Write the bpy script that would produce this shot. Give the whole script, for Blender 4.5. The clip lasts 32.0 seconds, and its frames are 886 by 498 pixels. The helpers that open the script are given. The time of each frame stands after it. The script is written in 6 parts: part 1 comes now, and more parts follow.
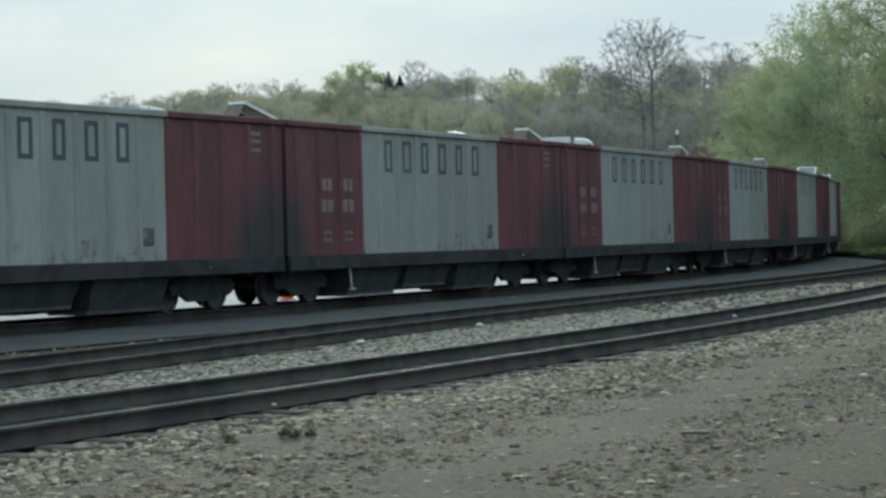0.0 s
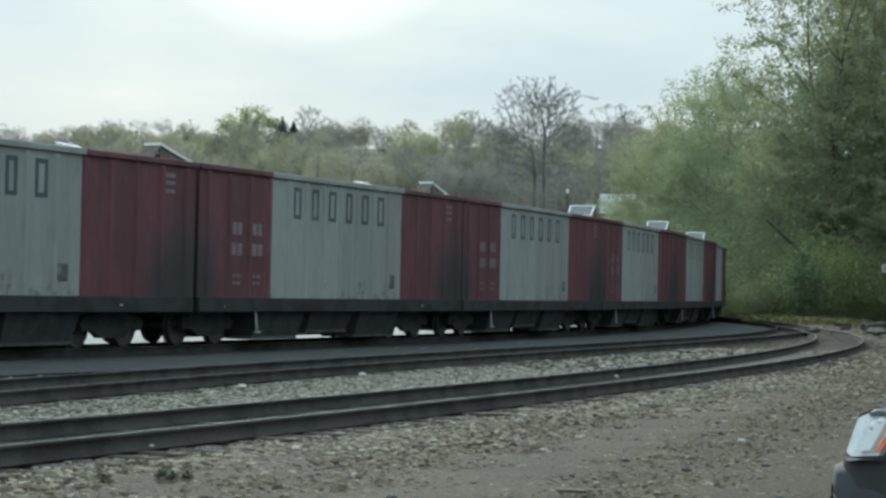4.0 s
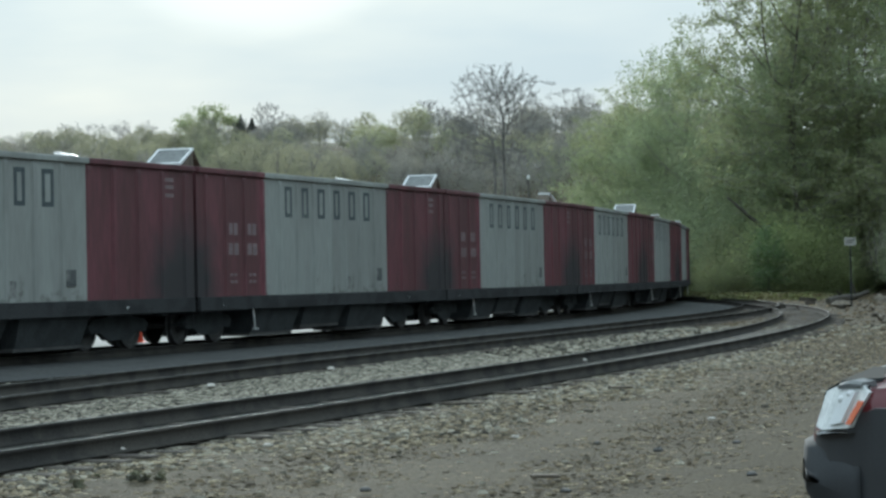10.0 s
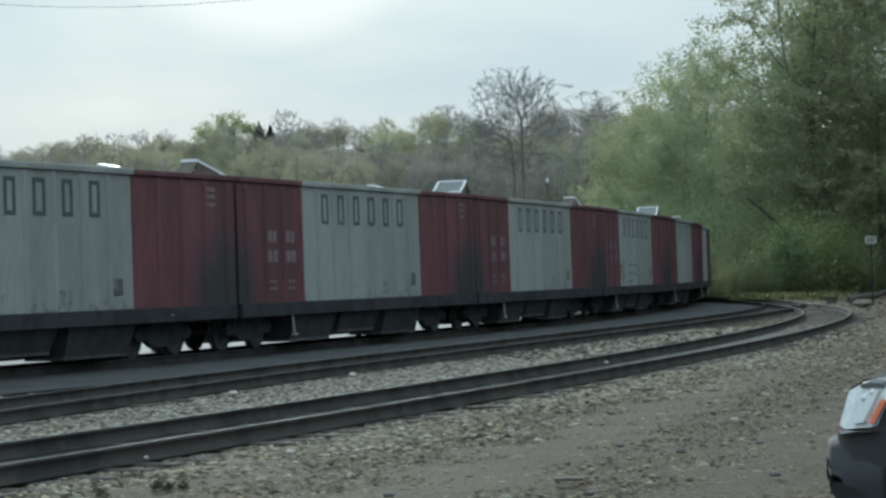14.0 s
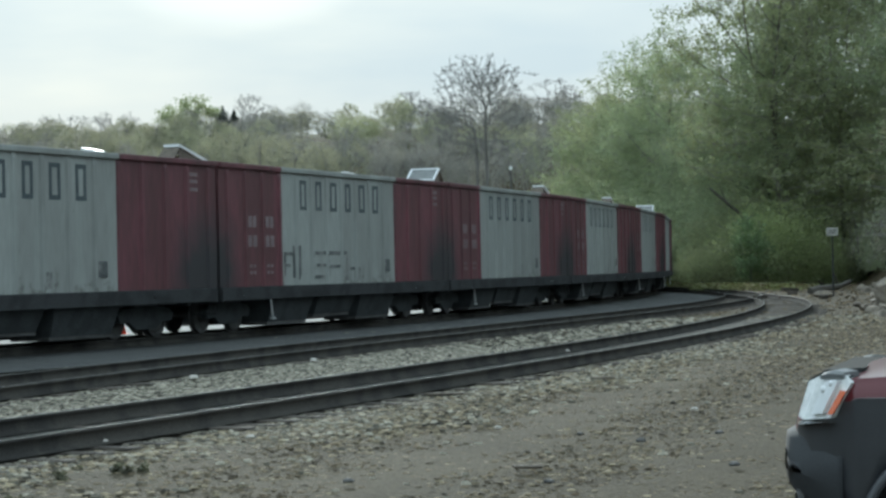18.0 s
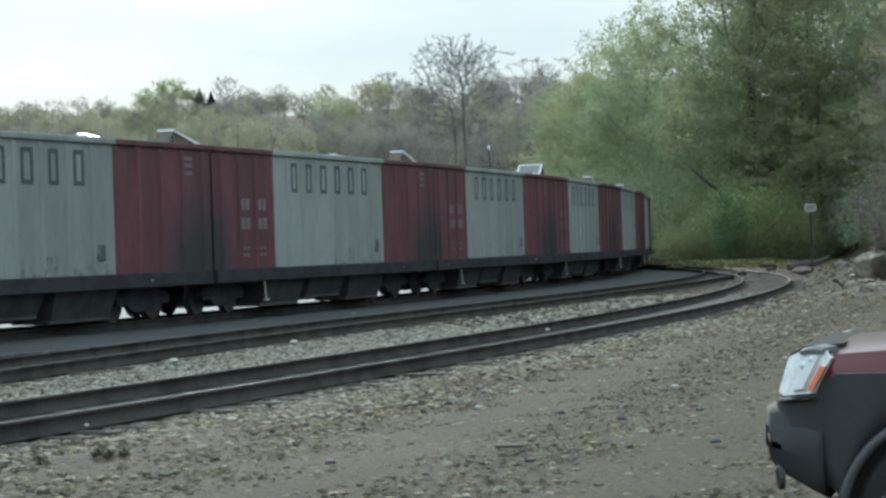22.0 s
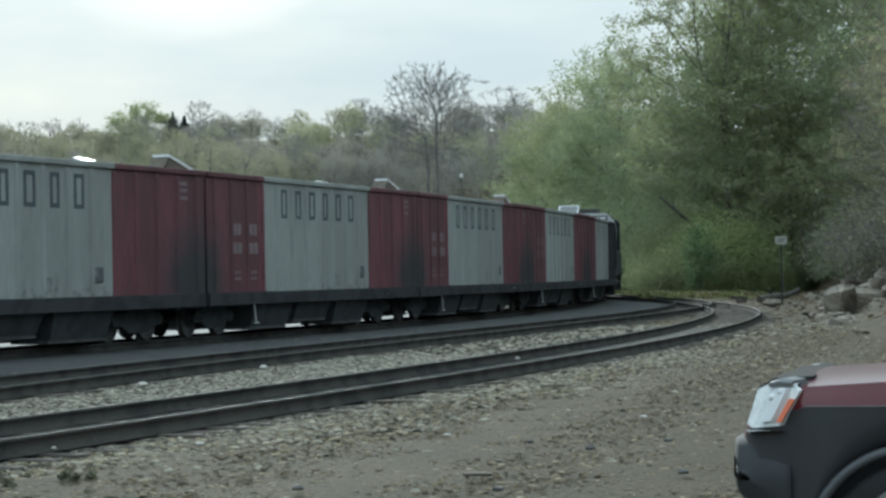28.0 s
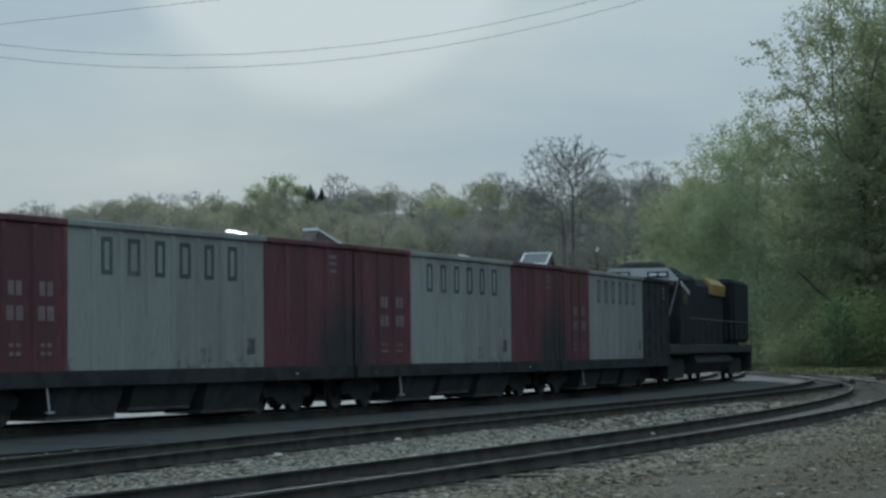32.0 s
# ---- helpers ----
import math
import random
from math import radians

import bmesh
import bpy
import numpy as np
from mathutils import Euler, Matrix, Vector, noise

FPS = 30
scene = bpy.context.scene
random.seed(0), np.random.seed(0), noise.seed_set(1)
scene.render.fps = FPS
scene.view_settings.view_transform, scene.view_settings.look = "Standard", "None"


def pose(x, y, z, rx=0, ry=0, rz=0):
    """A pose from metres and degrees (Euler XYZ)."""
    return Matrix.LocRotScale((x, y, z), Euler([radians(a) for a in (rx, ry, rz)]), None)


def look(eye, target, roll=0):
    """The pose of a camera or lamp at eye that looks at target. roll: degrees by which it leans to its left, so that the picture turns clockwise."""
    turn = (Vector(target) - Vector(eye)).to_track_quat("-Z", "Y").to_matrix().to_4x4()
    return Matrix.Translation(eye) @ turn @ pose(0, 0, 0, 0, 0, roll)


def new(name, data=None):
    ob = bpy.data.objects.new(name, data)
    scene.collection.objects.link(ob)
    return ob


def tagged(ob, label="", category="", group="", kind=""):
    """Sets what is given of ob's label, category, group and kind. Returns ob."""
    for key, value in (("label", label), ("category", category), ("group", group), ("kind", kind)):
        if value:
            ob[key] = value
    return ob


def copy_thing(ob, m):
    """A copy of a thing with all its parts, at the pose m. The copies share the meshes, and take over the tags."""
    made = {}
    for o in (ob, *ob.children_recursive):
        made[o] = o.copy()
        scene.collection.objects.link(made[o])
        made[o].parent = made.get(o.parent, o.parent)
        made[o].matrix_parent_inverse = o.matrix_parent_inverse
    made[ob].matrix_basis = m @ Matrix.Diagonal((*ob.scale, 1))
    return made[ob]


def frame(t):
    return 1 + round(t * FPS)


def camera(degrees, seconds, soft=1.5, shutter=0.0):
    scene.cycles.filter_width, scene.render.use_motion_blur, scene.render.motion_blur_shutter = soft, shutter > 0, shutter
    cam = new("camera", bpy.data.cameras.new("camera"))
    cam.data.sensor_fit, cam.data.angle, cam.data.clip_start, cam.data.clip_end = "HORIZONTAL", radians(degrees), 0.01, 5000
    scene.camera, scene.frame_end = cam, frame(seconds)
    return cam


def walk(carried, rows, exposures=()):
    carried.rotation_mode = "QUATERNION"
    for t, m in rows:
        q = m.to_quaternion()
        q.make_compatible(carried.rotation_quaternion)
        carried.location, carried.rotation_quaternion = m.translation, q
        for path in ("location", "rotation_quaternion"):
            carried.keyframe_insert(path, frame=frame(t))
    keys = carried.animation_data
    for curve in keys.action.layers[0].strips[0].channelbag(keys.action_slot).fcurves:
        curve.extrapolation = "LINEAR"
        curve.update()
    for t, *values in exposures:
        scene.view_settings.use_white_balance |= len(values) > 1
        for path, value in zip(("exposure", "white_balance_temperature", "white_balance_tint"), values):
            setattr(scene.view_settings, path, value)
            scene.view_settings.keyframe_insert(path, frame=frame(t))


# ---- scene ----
# A yard beside a river road: three tracks that bend to the left, a ballast train that
# rolls past on the farthest one, a parked car, a wooded bank and a hill beyond.
EYE = (0.0, 0.0, 1.50)
SECONDS = 32.0
# seconds, turn to the right, tilt up, lean (degrees)
TURNS = (
    (0, -4.698, -0.285, -1.26), (0.2, -4.801, -0.55, -0.813), (0.4, -5.613, -0.77, -0.629), (0.6, -5.614, -0.26, 0.451),
    (0.8, -5.27, -1.007, -0.175), (1, -3.747, -0.32, 0.678), (1.2, -3.223, 0.838, 0.995), (1.4, -3.589, 1.82, 1.282),
    (1.6, -3.715, 1.33, 1.118), (1.8, -3.367, 1.442, 1.465), (2, -2.215, 1.526, 2.187), (2.2, -1.833, 1.332, 2.068),
    (2.5, -3.374, 0.356, 0.704), (3, -2.708, 0.137, 0.717), (3.5, -2.067, 1.025, 1.076), (5.5, -1.34, 0.913, 1.275),
    (6, -1.234, -0.007, 0.092), (6.5, -1.444, -0.333, -0.26), (7, -1.317, 0.141, 0.297), (7.5, -1.877, -0.687, -0.977),
    (8, -1.013, 0.11, -0.657), (8.5, -0.653, 0.765, -0.781), (9, -0.747, 1.041, -1.034), (9.5, -0.612, 0.827, -1.083),
    (10, -0.821, 0.77, -1.042), (10.5, -0.81, 0.511, -1.262), (11, -0.982, 0.888, -1.269), (11.5, -0.824, 0.772, -1.286),
    (12, -0.567, 0.79, -1.127), (12.5, -1.178, 0.407, -1.821), (13, -0.971, 0.811, -1.456), (13.5, -0.974, 1.076, -1.625),
    (14, -1.338, 0.899, -1.845), (14.5, 0.159, 1.773, -1.174), (15, 0.096, 2.286, -0.506), (15.5, 0.133, 1.15, -1.483),
    (17.5, -0.599, 0.408, -1.408), (18, -0.371, 0.53, -1.18), (18.5, 0.131, 0.456, -1.166), (19, -0, 0.475, -1.324),
    (19.5, 0.436, 0.434, -1.162), (20, 0.111, 0.442, -1.484), (20.5, 0.063, 0.867, -1.152), (21, 0.205, 0.696, -1.311),
    (21.5, 0.128, 0.409, -1.743), (22, 0.159, 0.002, -1.834), (22.5, 0.783, 0.895, -1.124), (23, 0.973, 0.952, -0.672),
    (23.5, 1.392, 0.924, -0.78), (24, 0.785, 0.477, -1.332), (24.5, 1.333, 0.523, -1.217), (25, 0.429, 0.632, -1.21),
    (25.5, 0.777, 0.749, -0.77), (27.5, 0.828, 0.738, -1.053), (28, 0.924, 0.697, -1), (28.5, 1.204, 1.102, -0.693),
    (29, 1.134, 0.928, -1.093), (29.5, 1.105, 1.026, -1.138), (30, 1.14, 0.892, -1.18), (30.5, 1.054, 0.987, -1.165),
    (31, 0.558, 1.105, -1.281), (31.5, -0.501, 1.842, -1.159), (31.7, -2.326, 1.388, -2.289), (31.9, -2.405, 2.761, 0.219),
    (32, -2.577, 2.654, -0.484),
)


def sight(yaw, pitch, roll):
    a, b = radians(yaw), radians(pitch)
    to = (EYE[0] + math.sin(a) * math.cos(b), EYE[1] + math.cos(a) * math.cos(b), EYE[2] + math.sin(b))
    return look(EYE, to, roll)


EXPOSURES = tuple((t, e, k, -2) for t, e, k in (
    (0, 0.17, 5740), (0.4, 0.35, 5740), (1.0, 0.55, 5790), (1.2, 0.3, 5740), (1.4, -0.35, 5600), (2.2, -0.45, 5600), (2.6, 0.12, 5740), (3, 0.21, 5740), (6, 0.38, 5740), (7, 0.45, 5740), (8, 0.53, 5740), (9, 0.25, 5740), (12, 0.22, 5740), (14.2, 0.1, 5650), (14.6, -0.15, 5600), (15, -0.4, 5500), (15.3, -0.15, 5600), (15.5, -0.1, 5650), (17.5, 0.25, 5740),
    (18, 0.26, 5740), (19, 0.35, 5740), (20, 0.4, 5740), (21, 0.27, 5740), (21.5, 0.35, 5740), (22, 0.45, 5740), (22.5, 0.15, 5740), (23, 0.05, 5740), (24, 0.27, 5740), (25, 0.3, 5740), (28, 0.26, 5740), (31.0, 0.15, 5750), (31.4, 0.05, 5650), (31.9, -0.45, 5400), (32, -0.53, 5400)))
cam = camera(22.74, SECONDS, soft=2.78)
walk(cam, [(t, sight(y, p, r)) for t, y, p, r in TURNS], exposures=EXPOSURES)

# ---------------------------------------------------------------- light
SUN_EL, SUN_AZ = radians(12), radians(-5.5)      # azimuth to the right of +y
world = bpy.data.worlds.new("sky")
scene.world = world
world.use_nodes = True
wn, wl = world.node_tree.nodes, world.node_tree.links
wn.clear()
w_out, w_bg, w_sky = wn.new("ShaderNodeOutputWorld"), wn.new("ShaderNodeBackground"), wn.new("ShaderNodeTexSky")
w_sky.sky_type, w_sky.sun_disc, w_sky.sun_elevation, w_sky.sun_rotation = "NISHITA", False, SUN_EL, SUN_AZ
w_sky.air_density, w_sky.dust_density, w_sky.ozone_density = 1.0, 3.0, 1.0
w_map, w_noise, w_ramp, w_mix = wn.new("ShaderNodeMapping"), wn.new("ShaderNodeTexNoise"), wn.new("ShaderNodeValToRGB"), wn.new("ShaderNodeMix")
w_tc = wn.new("ShaderNodeTexCoord")
w_map.inputs["Scale"].default_value = (2.2, 2.2, 9.0)
w_noise.inputs["Scale"].default_value, w_noise.inputs["Detail"].default_value = 1.6, 5.0
w_ramp.color_ramp.elements[0].position, w_ramp.color_ramp.elements[0].color = 0.38, (0.955, 0.955, 0.955, 1)
w_ramp.color_ramp.elements[1].position, w_ramp.color_ramp.elements[1].color = 0.66, (0.985, 0.985, 0.985, 1)
w_mix.data_type = "RGBA"
w_xyz, w_up, w_cloud = wn.new("ShaderNodeSeparateXYZ"), wn.new("ShaderNodeMapRange"), wn.new("ShaderNodeMix")
w_cloud.data_type, w_cloud.blend_type = "RGBA", "MIX"
w_cloud.inputs["A"].default_value = (4.7, 5.12, 5.48, 1)     # thin cloud at the horizon
w_cloud.inputs["B"].default_value = (11.4, 12.6, 13.4, 1)   # and overhead, as an overcast sky is
wl.new(w_tc.outputs["Generated"], w_xyz.inputs["Vector"])
wl.new(w_xyz.outputs["Z"], w_up.inputs["Value"])
wl.new(w_up.outputs["Result"], w_cloud.inputs["Factor"])
wl.new(w_cloud.outputs["Result"], w_mix.inputs["B"])
wl.new(w_tc.outputs["Generated"], w_map.inputs["Vector"])
wl.new(w_map.outputs["Vector"], w_noise.inputs["Vector"])
wl.new(w_noise.outputs["Fac"], w_ramp.inputs["Fac"])
wl.new(w_ramp.outputs["Color"], w_mix.inputs["Factor"])
wl.new(w_sky.outputs["Color"], w_mix.inputs["A"])
# bright hazy ring of light about the veiled sun
w_dot, w_near, w_glow = wn.new("ShaderNodeVectorMath"), wn.new("ShaderNodeMapRange"), wn.new("ShaderNodeMix")
w_dot.operation, w_glow.data_type = "DOT_PRODUCT", "RGBA"
w_dot.inputs[1].default_value = (math.sin(SUN_AZ) * math.cos(SUN_EL), math.cos(SUN_AZ) * math.cos(SUN_EL), math.sin(SUN_EL))
w_near.interpolation_type = "SMOOTHSTEP"
w_near.inputs["From Min"].default_value, w_near.inputs["From Max"].default_value = math.cos(radians(6.0)), math.cos(radians(4.7))
w_glow.inputs["B"].default_value = (9.6, 9.0, 8.35, 1)
wl.new(w_tc.outputs["Generated"], w_dot.inputs[0])
wl.new(w_dot.outputs["Value"], w_near.inputs["Value"])
wl.new(w_near.outputs["Result"], w_glow.inputs["Factor"])
wl.new(w_mix.outputs["Result"], w_glow.inputs["A"])
wl.new(w_glow.outputs["Result"], w_bg.inputs["Color"])
w_bg.inputs["Strength"].default_value = 0.1
wl.new(w_bg.outputs["Background"], w_out.inputs["Surface"])

sun_data = bpy.data.lights.new("sun", "SUN")
sun_data.energy, sun_data.angle, sun_data.color = 2.6, radians(4), (1.0, 0.94, 0.86)
sun = new("sun", sun_data)
sun.matrix_world = look((0, 0, 0), (-math.sin(SUN_AZ) * math.cos(SUN_EL), -math.cos(SUN_AZ) * math.cos(SUN_EL), -math.sin(SUN_EL)))


# ---------------------------------------------------------------- materials
def material(name, colour, rough=0.8, metal=0.0, vary=0.25, scale=3.0, fine=40.0, bump=0.3, depth=0.01, second=None, mixat=(0.45, 0.6),
             stretch=(1, 1, 1), per_object=0.0, per_island=0.0, coat=0.0, trans=0.0, gloss=0.5):
    """A surface with broad stains, fine grain and relief; second is a colour that broad noise mixes in."""
    m = bpy.data.materials.new(name)
    m.use_nodes = True
    n, l = m.node_tree.nodes, m.node_tree.links
    b = n["Principled BSDF"]
    tc, mp = n.new("ShaderNodeTexCoord"), n.new("ShaderNodeMapping")
    mp.inputs["Scale"].default_value = stretch
    l.new(tc.outputs["Object"], mp.inputs["Vector"])
    broad, grain = n.new("ShaderNodeTexNoise"), n.new("ShaderNodeTexNoise")
    for node, sc, det in ((broad, scale, 5.0), (grain, fine, 3.0)):
        node.inputs["Scale"].default_value, node.inputs["Detail"].default_value = sc, det
        l.new(mp.outputs["Vector"], node.inputs["Vector"])
    base = n.new("ShaderNodeMix")
    base.data_type = "RGBA"
    base.inputs["A"].default_value = (*colour, 1)
    base.inputs["B"].default_value = (*(second or [c * (1 - vary) for c in colour]), 1)
    rng = n.new("ShaderNodeMapRange")
    rng.inputs["From Min"].default_value, rng.inputs["From Max"].default_value = mixat
    l.new(broad.outputs["Fac"], rng.inputs["Value"])
    l.new(rng.outputs["Result"], base.inputs["Factor"])
    tone = n.new("ShaderNodeMapRange")
    tone.inputs["From Min"].default_value, tone.inputs["From Max"].default_value = 0.3, 0.7
    tone.inputs["To Min"].default_value, tone.inputs["To Max"].default_value = 1 - vary * 0.8, 1 + vary * 0.8
    l.new(grain.outputs["Fac"], tone.inputs["Value"])
    hsv = n.new("ShaderNodeHueSaturation")
    l.new(base.outputs["Result"], hsv.inputs["Color"])
    last = tone.outputs["Result"]
    for amount, kind, port in ((per_object, "ShaderNodeObjectInfo", "Random"), (per_island, "ShaderNodeNewGeometry", "Random Per Island")):
        if amount:
            src, r2, mul = n.new(kind), n.new("ShaderNodeMapRange"), n.new("ShaderNodeMath")
            r2.inputs["To Min"].default_value, r2.inputs["To Max"].default_value = 1 - amount, 1 + amount
            mul.operation = "MULTIPLY"
            l.new(src.outputs[port], r2.inputs["Value"])
            l.new(last, mul.inputs[0])
            l.new(r2.outputs["Result"], mul.inputs[1])
            last = mul.outputs["Value"]
    l.new(last, hsv.inputs["Value"])
    l.new(hsv.outputs["Color"], b.inputs["Base Color"])
    b.inputs["Roughness"].default_value, b.inputs["Metallic"].default_value = rough, metal
    b.inputs["Coat Weight"].default_value = coat
    b.inputs["Specular IOR Level"].default_value = gloss
    b.inputs["Coat Roughness"].default_value = 0.08
    if bump:
        bm_ = n.new("ShaderNodeBump")
        bm_.inputs["Strength"].default_value, bm_.inputs["Distance"].default_value = bump, depth
        l.new(grain.outputs["Fac"], bm_.inputs["Height"])
        l.new(bm_.outputs["Normal"], b.inputs["Normal"])
    if trans:
        tr, mx = n.new("ShaderNodeBsdfTranslucent"), n.new("ShaderNodeMixShader")
        mx.inputs["Fac"].default_value = trans
        l.new(hsv.outputs["Color"], tr.inputs["Color"])
        l.new(b.outputs["BSDF"], mx.inputs[1])
        l.new(tr.outputs["BSDF"], mx.inputs[2])
        l.new(mx.outputs["Shader"], n["Material Output"].inputs["Surface"])
    return m


M_DIRT = material("dirt", (0.066, 0.053, 0.032), 0.95, vary=0.5, scale=0.5, fine=22, bump=0.9, depth=0.03, second=(0.046, 0.037, 0.022), mixat=(0.35, 0.7), gloss=0.1)
M_FLOOR = material("leaf_litter", (0.095, 0.075, 0.05), 0.95, vary=0.35, scale=0.3, fine=6, bump=0.8, depth=0.05, second=(0.085, 0.09, 0.048), gloss=0.1)
M_STONE = material("crushed_stone", (0.215, 0.197, 0.156), 0.95, vary=0.25, scale=4, fine=60, bump=0.3, second=(0.165, 0.15, 0.118), per_island=0.9, gloss=0.15)
M_BROWNSTONE = material("dusty_stone", (0.12, 0.095, 0.06), 0.95, vary=0.25, scale=4, fine=60, bump=0.3, second=(0.095, 0.073, 0.049), per_island=0.85, gloss=0.1)
M_CHIP = material("pale_chips", (0.2, 0.168, 0.113), 0.9, vary=0.2, scale=4, fine=60, bump=0.2, second=(0.14, 0.112, 0.074), per_island=0.8, gloss=0.15)
# on the trackbed this colour also holds the train's shade; the road shares it
M_DARKGROUND = material("dark_ground", (0.05, 0.05, 0.048), 0.95, vary=0.3, scale=0.8, fine=20, bump=0.9, depth=0.03)
M_INNERBED = material("inner_bed", (0.052, 0.05, 0.045), 0.95, vary=0.35, scale=1.5, fine=25, bump=0.8, depth=0.02, second=(0.04, 0.039, 0.035), gloss=0.1)
M_PAVE = material("pale_pavement", (0.2, 0.197, 0.188), 0.95, vary=0.15, scale=0.3, fine=12, bump=0.2)
M_RAIL = material("rusty_rail", (0.068, 0.063, 0.056), 1.0, 0.0, gloss=0.05, vary=0.3, scale=2, fine=50, bump=0.3, second=(0.045, 0.043, 0.04))
M_RAILTOP = material("worn_rail_shine", (0.22, 0.215, 0.2), 0.6, 0.0, vary=0.2, scale=1.2, fine=30, bump=0.1)
M_TIE = material("weathered_tie", (0.09, 0.075, 0.06), 0.95, vary=0.4, scale=2, fine=30, bump=0.8, stretch=(1, 6, 1), per_object=0.3)
def dark_ended(m):
    """Darker colour with a ragged edge round the ends of a car, over the trucks."""
    n, l = m.node_tree.nodes, m.node_tree.links
    b = n["Principled BSDF"]
    paint = b.inputs["Base Color"].links[0].from_socket
    tc, xyz, out, noise = n.new("ShaderNodeTexCoord"), n.new("ShaderNodeSeparateXYZ"), n.new("ShaderNodeMath"), n.new("ShaderNodeTexNoise")
    l.new(tc.outputs["Object"], xyz.inputs["Vector"])
    out.operation = "ABSOLUTE"
    l.new(xyz.outputs["X"], out.inputs[0])
    xz, far, edge, mix = n.new("ShaderNodeCombineXYZ"), n.new("ShaderNodeVectorMath"), n.new("ShaderNodeMapRange"), n.new("ShaderNodeMix")
    l.new(out.outputs["Value"], xz.inputs["X"])
    l.new(xyz.outputs["Z"], xz.inputs["Z"])
    far.operation = "DISTANCE"
    far.inputs[1].default_value = (7.35, 0.0, 1.3)
    l.new(xz.outputs["Vector"], far.inputs[0])
    noise.inputs["Scale"].default_value, noise.inputs["Detail"].default_value = 1.6, 4.0
    l.new(tc.outputs["Object"], noise.inputs["Vector"])
    shift = n.new("ShaderNodeMath")
    shift.operation = "MULTIPLY_ADD"
    shift.inputs[1].default_value = 1.0
    l.new(noise.outputs["Fac"], shift.inputs[0])
    l.new(far.outputs["Value"], shift.inputs[2])
    edge.inputs["From Min"].default_value, edge.inputs["From Max"].default_value = 1.15, 2.2
    l.new(shift.outputs["Value"], edge.inputs["Value"])
    mix.data_type = "RGBA"
    mix.inputs["A"].default_value = (0.027, 0.024, 0.026, 1)
    l.new(edge.outputs["Result"], mix.inputs["Factor"])
    l.new(paint, mix.inputs["B"])
    l.new(mix.outputs["Result"], b.inputs["Base Color"])


def stained(m, low, high):
    """Dark grime in ragged spots that gather along the lower edge of a sheet."""
    n, l = m.node_tree.nodes, m.node_tree.links
    b = n["Principled BSDF"]
    paint = b.inputs["Base Color"].links[0].from_socket
    tc, xyz, band, blots, sum_, edge, mix = (n.new("ShaderNode" + k) for k in ("TexCoord", "SeparateXYZ", "MapRange", "TexNoise", "Math", "MapRange", "Mix"))
    l.new(tc.outputs["Object"], xyz.inputs["Vector"])
    l.new(xyz.outputs["Z"], band.inputs["Value"])
    band.inputs["From Min"].default_value, band.inputs["From Max"].default_value = low, high
    band.inputs["To Min"].default_value, band.inputs["To Max"].default_value = 0.17, 0.0
    l.new(tc.outputs["Object"], blots.inputs["Vector"])
    blots.inputs["Scale"].default_value, blots.inputs["Detail"].default_value = 3.2, 5.0
    sum_.operation = "ADD"
    l.new(blots.outputs["Fac"], sum_.inputs[0])
    l.new(band.outputs["Result"], sum_.inputs[1])
    l.new(sum_.outputs["Value"], edge.inputs["Value"])
    edge.inputs["From Min"].default_value, edge.inputs["From Max"].default_value = 0.68, 0.82
    edge.inputs["To Max"].default_value = 0.75
    mix.data_type = "RGBA"
    mix.inputs["B"].default_value = (0.085, 0.08, 0.07, 1)
    l.new(paint, mix.inputs["A"])
    l.new(edge.outputs["Result"], mix.inputs["Factor"])
    l.new(mix.outputs["Result"], b.inputs["Base Color"])


M_GREY = material("grey_car_paint", (0.272, 0.284, 0.265), 0.62, vary=0.12, scale=0.9, fine=9, bump=0.15, second=(0.225, 0.232, 0.216), stretch=(1, 1, 0.22), per_object=0.07)
M_RED = material("red_car_paint", (0.13, 0.04, 0.05), 0.6, vary=0.25, scale=0.9, fine=9, bump=0.15, second=(0.085, 0.028, 0.032), stretch=(1, 1, 0.22), per_object=0.1)
dark_ended(M_RED)
stained(M_GREY, 1.02, 1.6)
M_BLACK = material("black_underframe", (0.048, 0.052, 0.053), 0.9, gloss=0.3, vary=0.3, scale=2, fine=25, bump=0.4)
M_BLACKSTEEL = material("black_steel", (0.047, 0.048, 0.049), 0.95, gloss=0.1, vary=0.3, scale=2, fine=25, bump=0.3)
M_STEEL = material("dark_steel", (0.095, 0.092, 0.088), 0.7, 0.25, vary=0.3, scale=3, fine=30, bump=0.3)
M_WHITE = material("white_marking", (0.2, 0.15, 0.155), 0.7, vary=0.2, scale=3, fine=20, bump=0.05)
M_LETTER = material("dark_lettering", (0.055, 0.07, 0.075), 0.7, vary=0.3, scale=1.2, fine=12, bump=0.05, second=(0.1, 0.115, 0.115), mixat=(0.5, 0.7))
M_SOOT = material("spray_paint", (0.07, 0.075, 0.075), 0.7, vary=0.4, scale=2, fine=14, bump=0.05, second=(0.2, 0.2, 0.19))
M_ALU = material("aluminium_frame", (0.75, 0.76, 0.76), 0.35, 0.8, vary=0.1, scale=3, fine=30, bump=0.05)
M_CELL = material("solar_cell", (0.2, 0.205, 0.2), 0.6, vary=0.2, scale=6, fine=30, bump=0.02, gloss=0.2)
M_NAVY = material("navy_engine_paint", (0.02, 0.024, 0.027), 0.9, gloss=0.2, vary=0.3, scale=1.2, fine=14, bump=0.1)
M_YELLOW = material("yellow_engine_paint", (0.32, 0.22, 0.06), 0.55, vary=0.2, scale=1.2, fine=14, bump=0.1)
M_PALEGREY = material("pale_engine_paint", (0.5, 0.51, 0.5), 0.85, gloss=0.2, vary=0.15, scale=1.2, fine=14, bump=0.1)
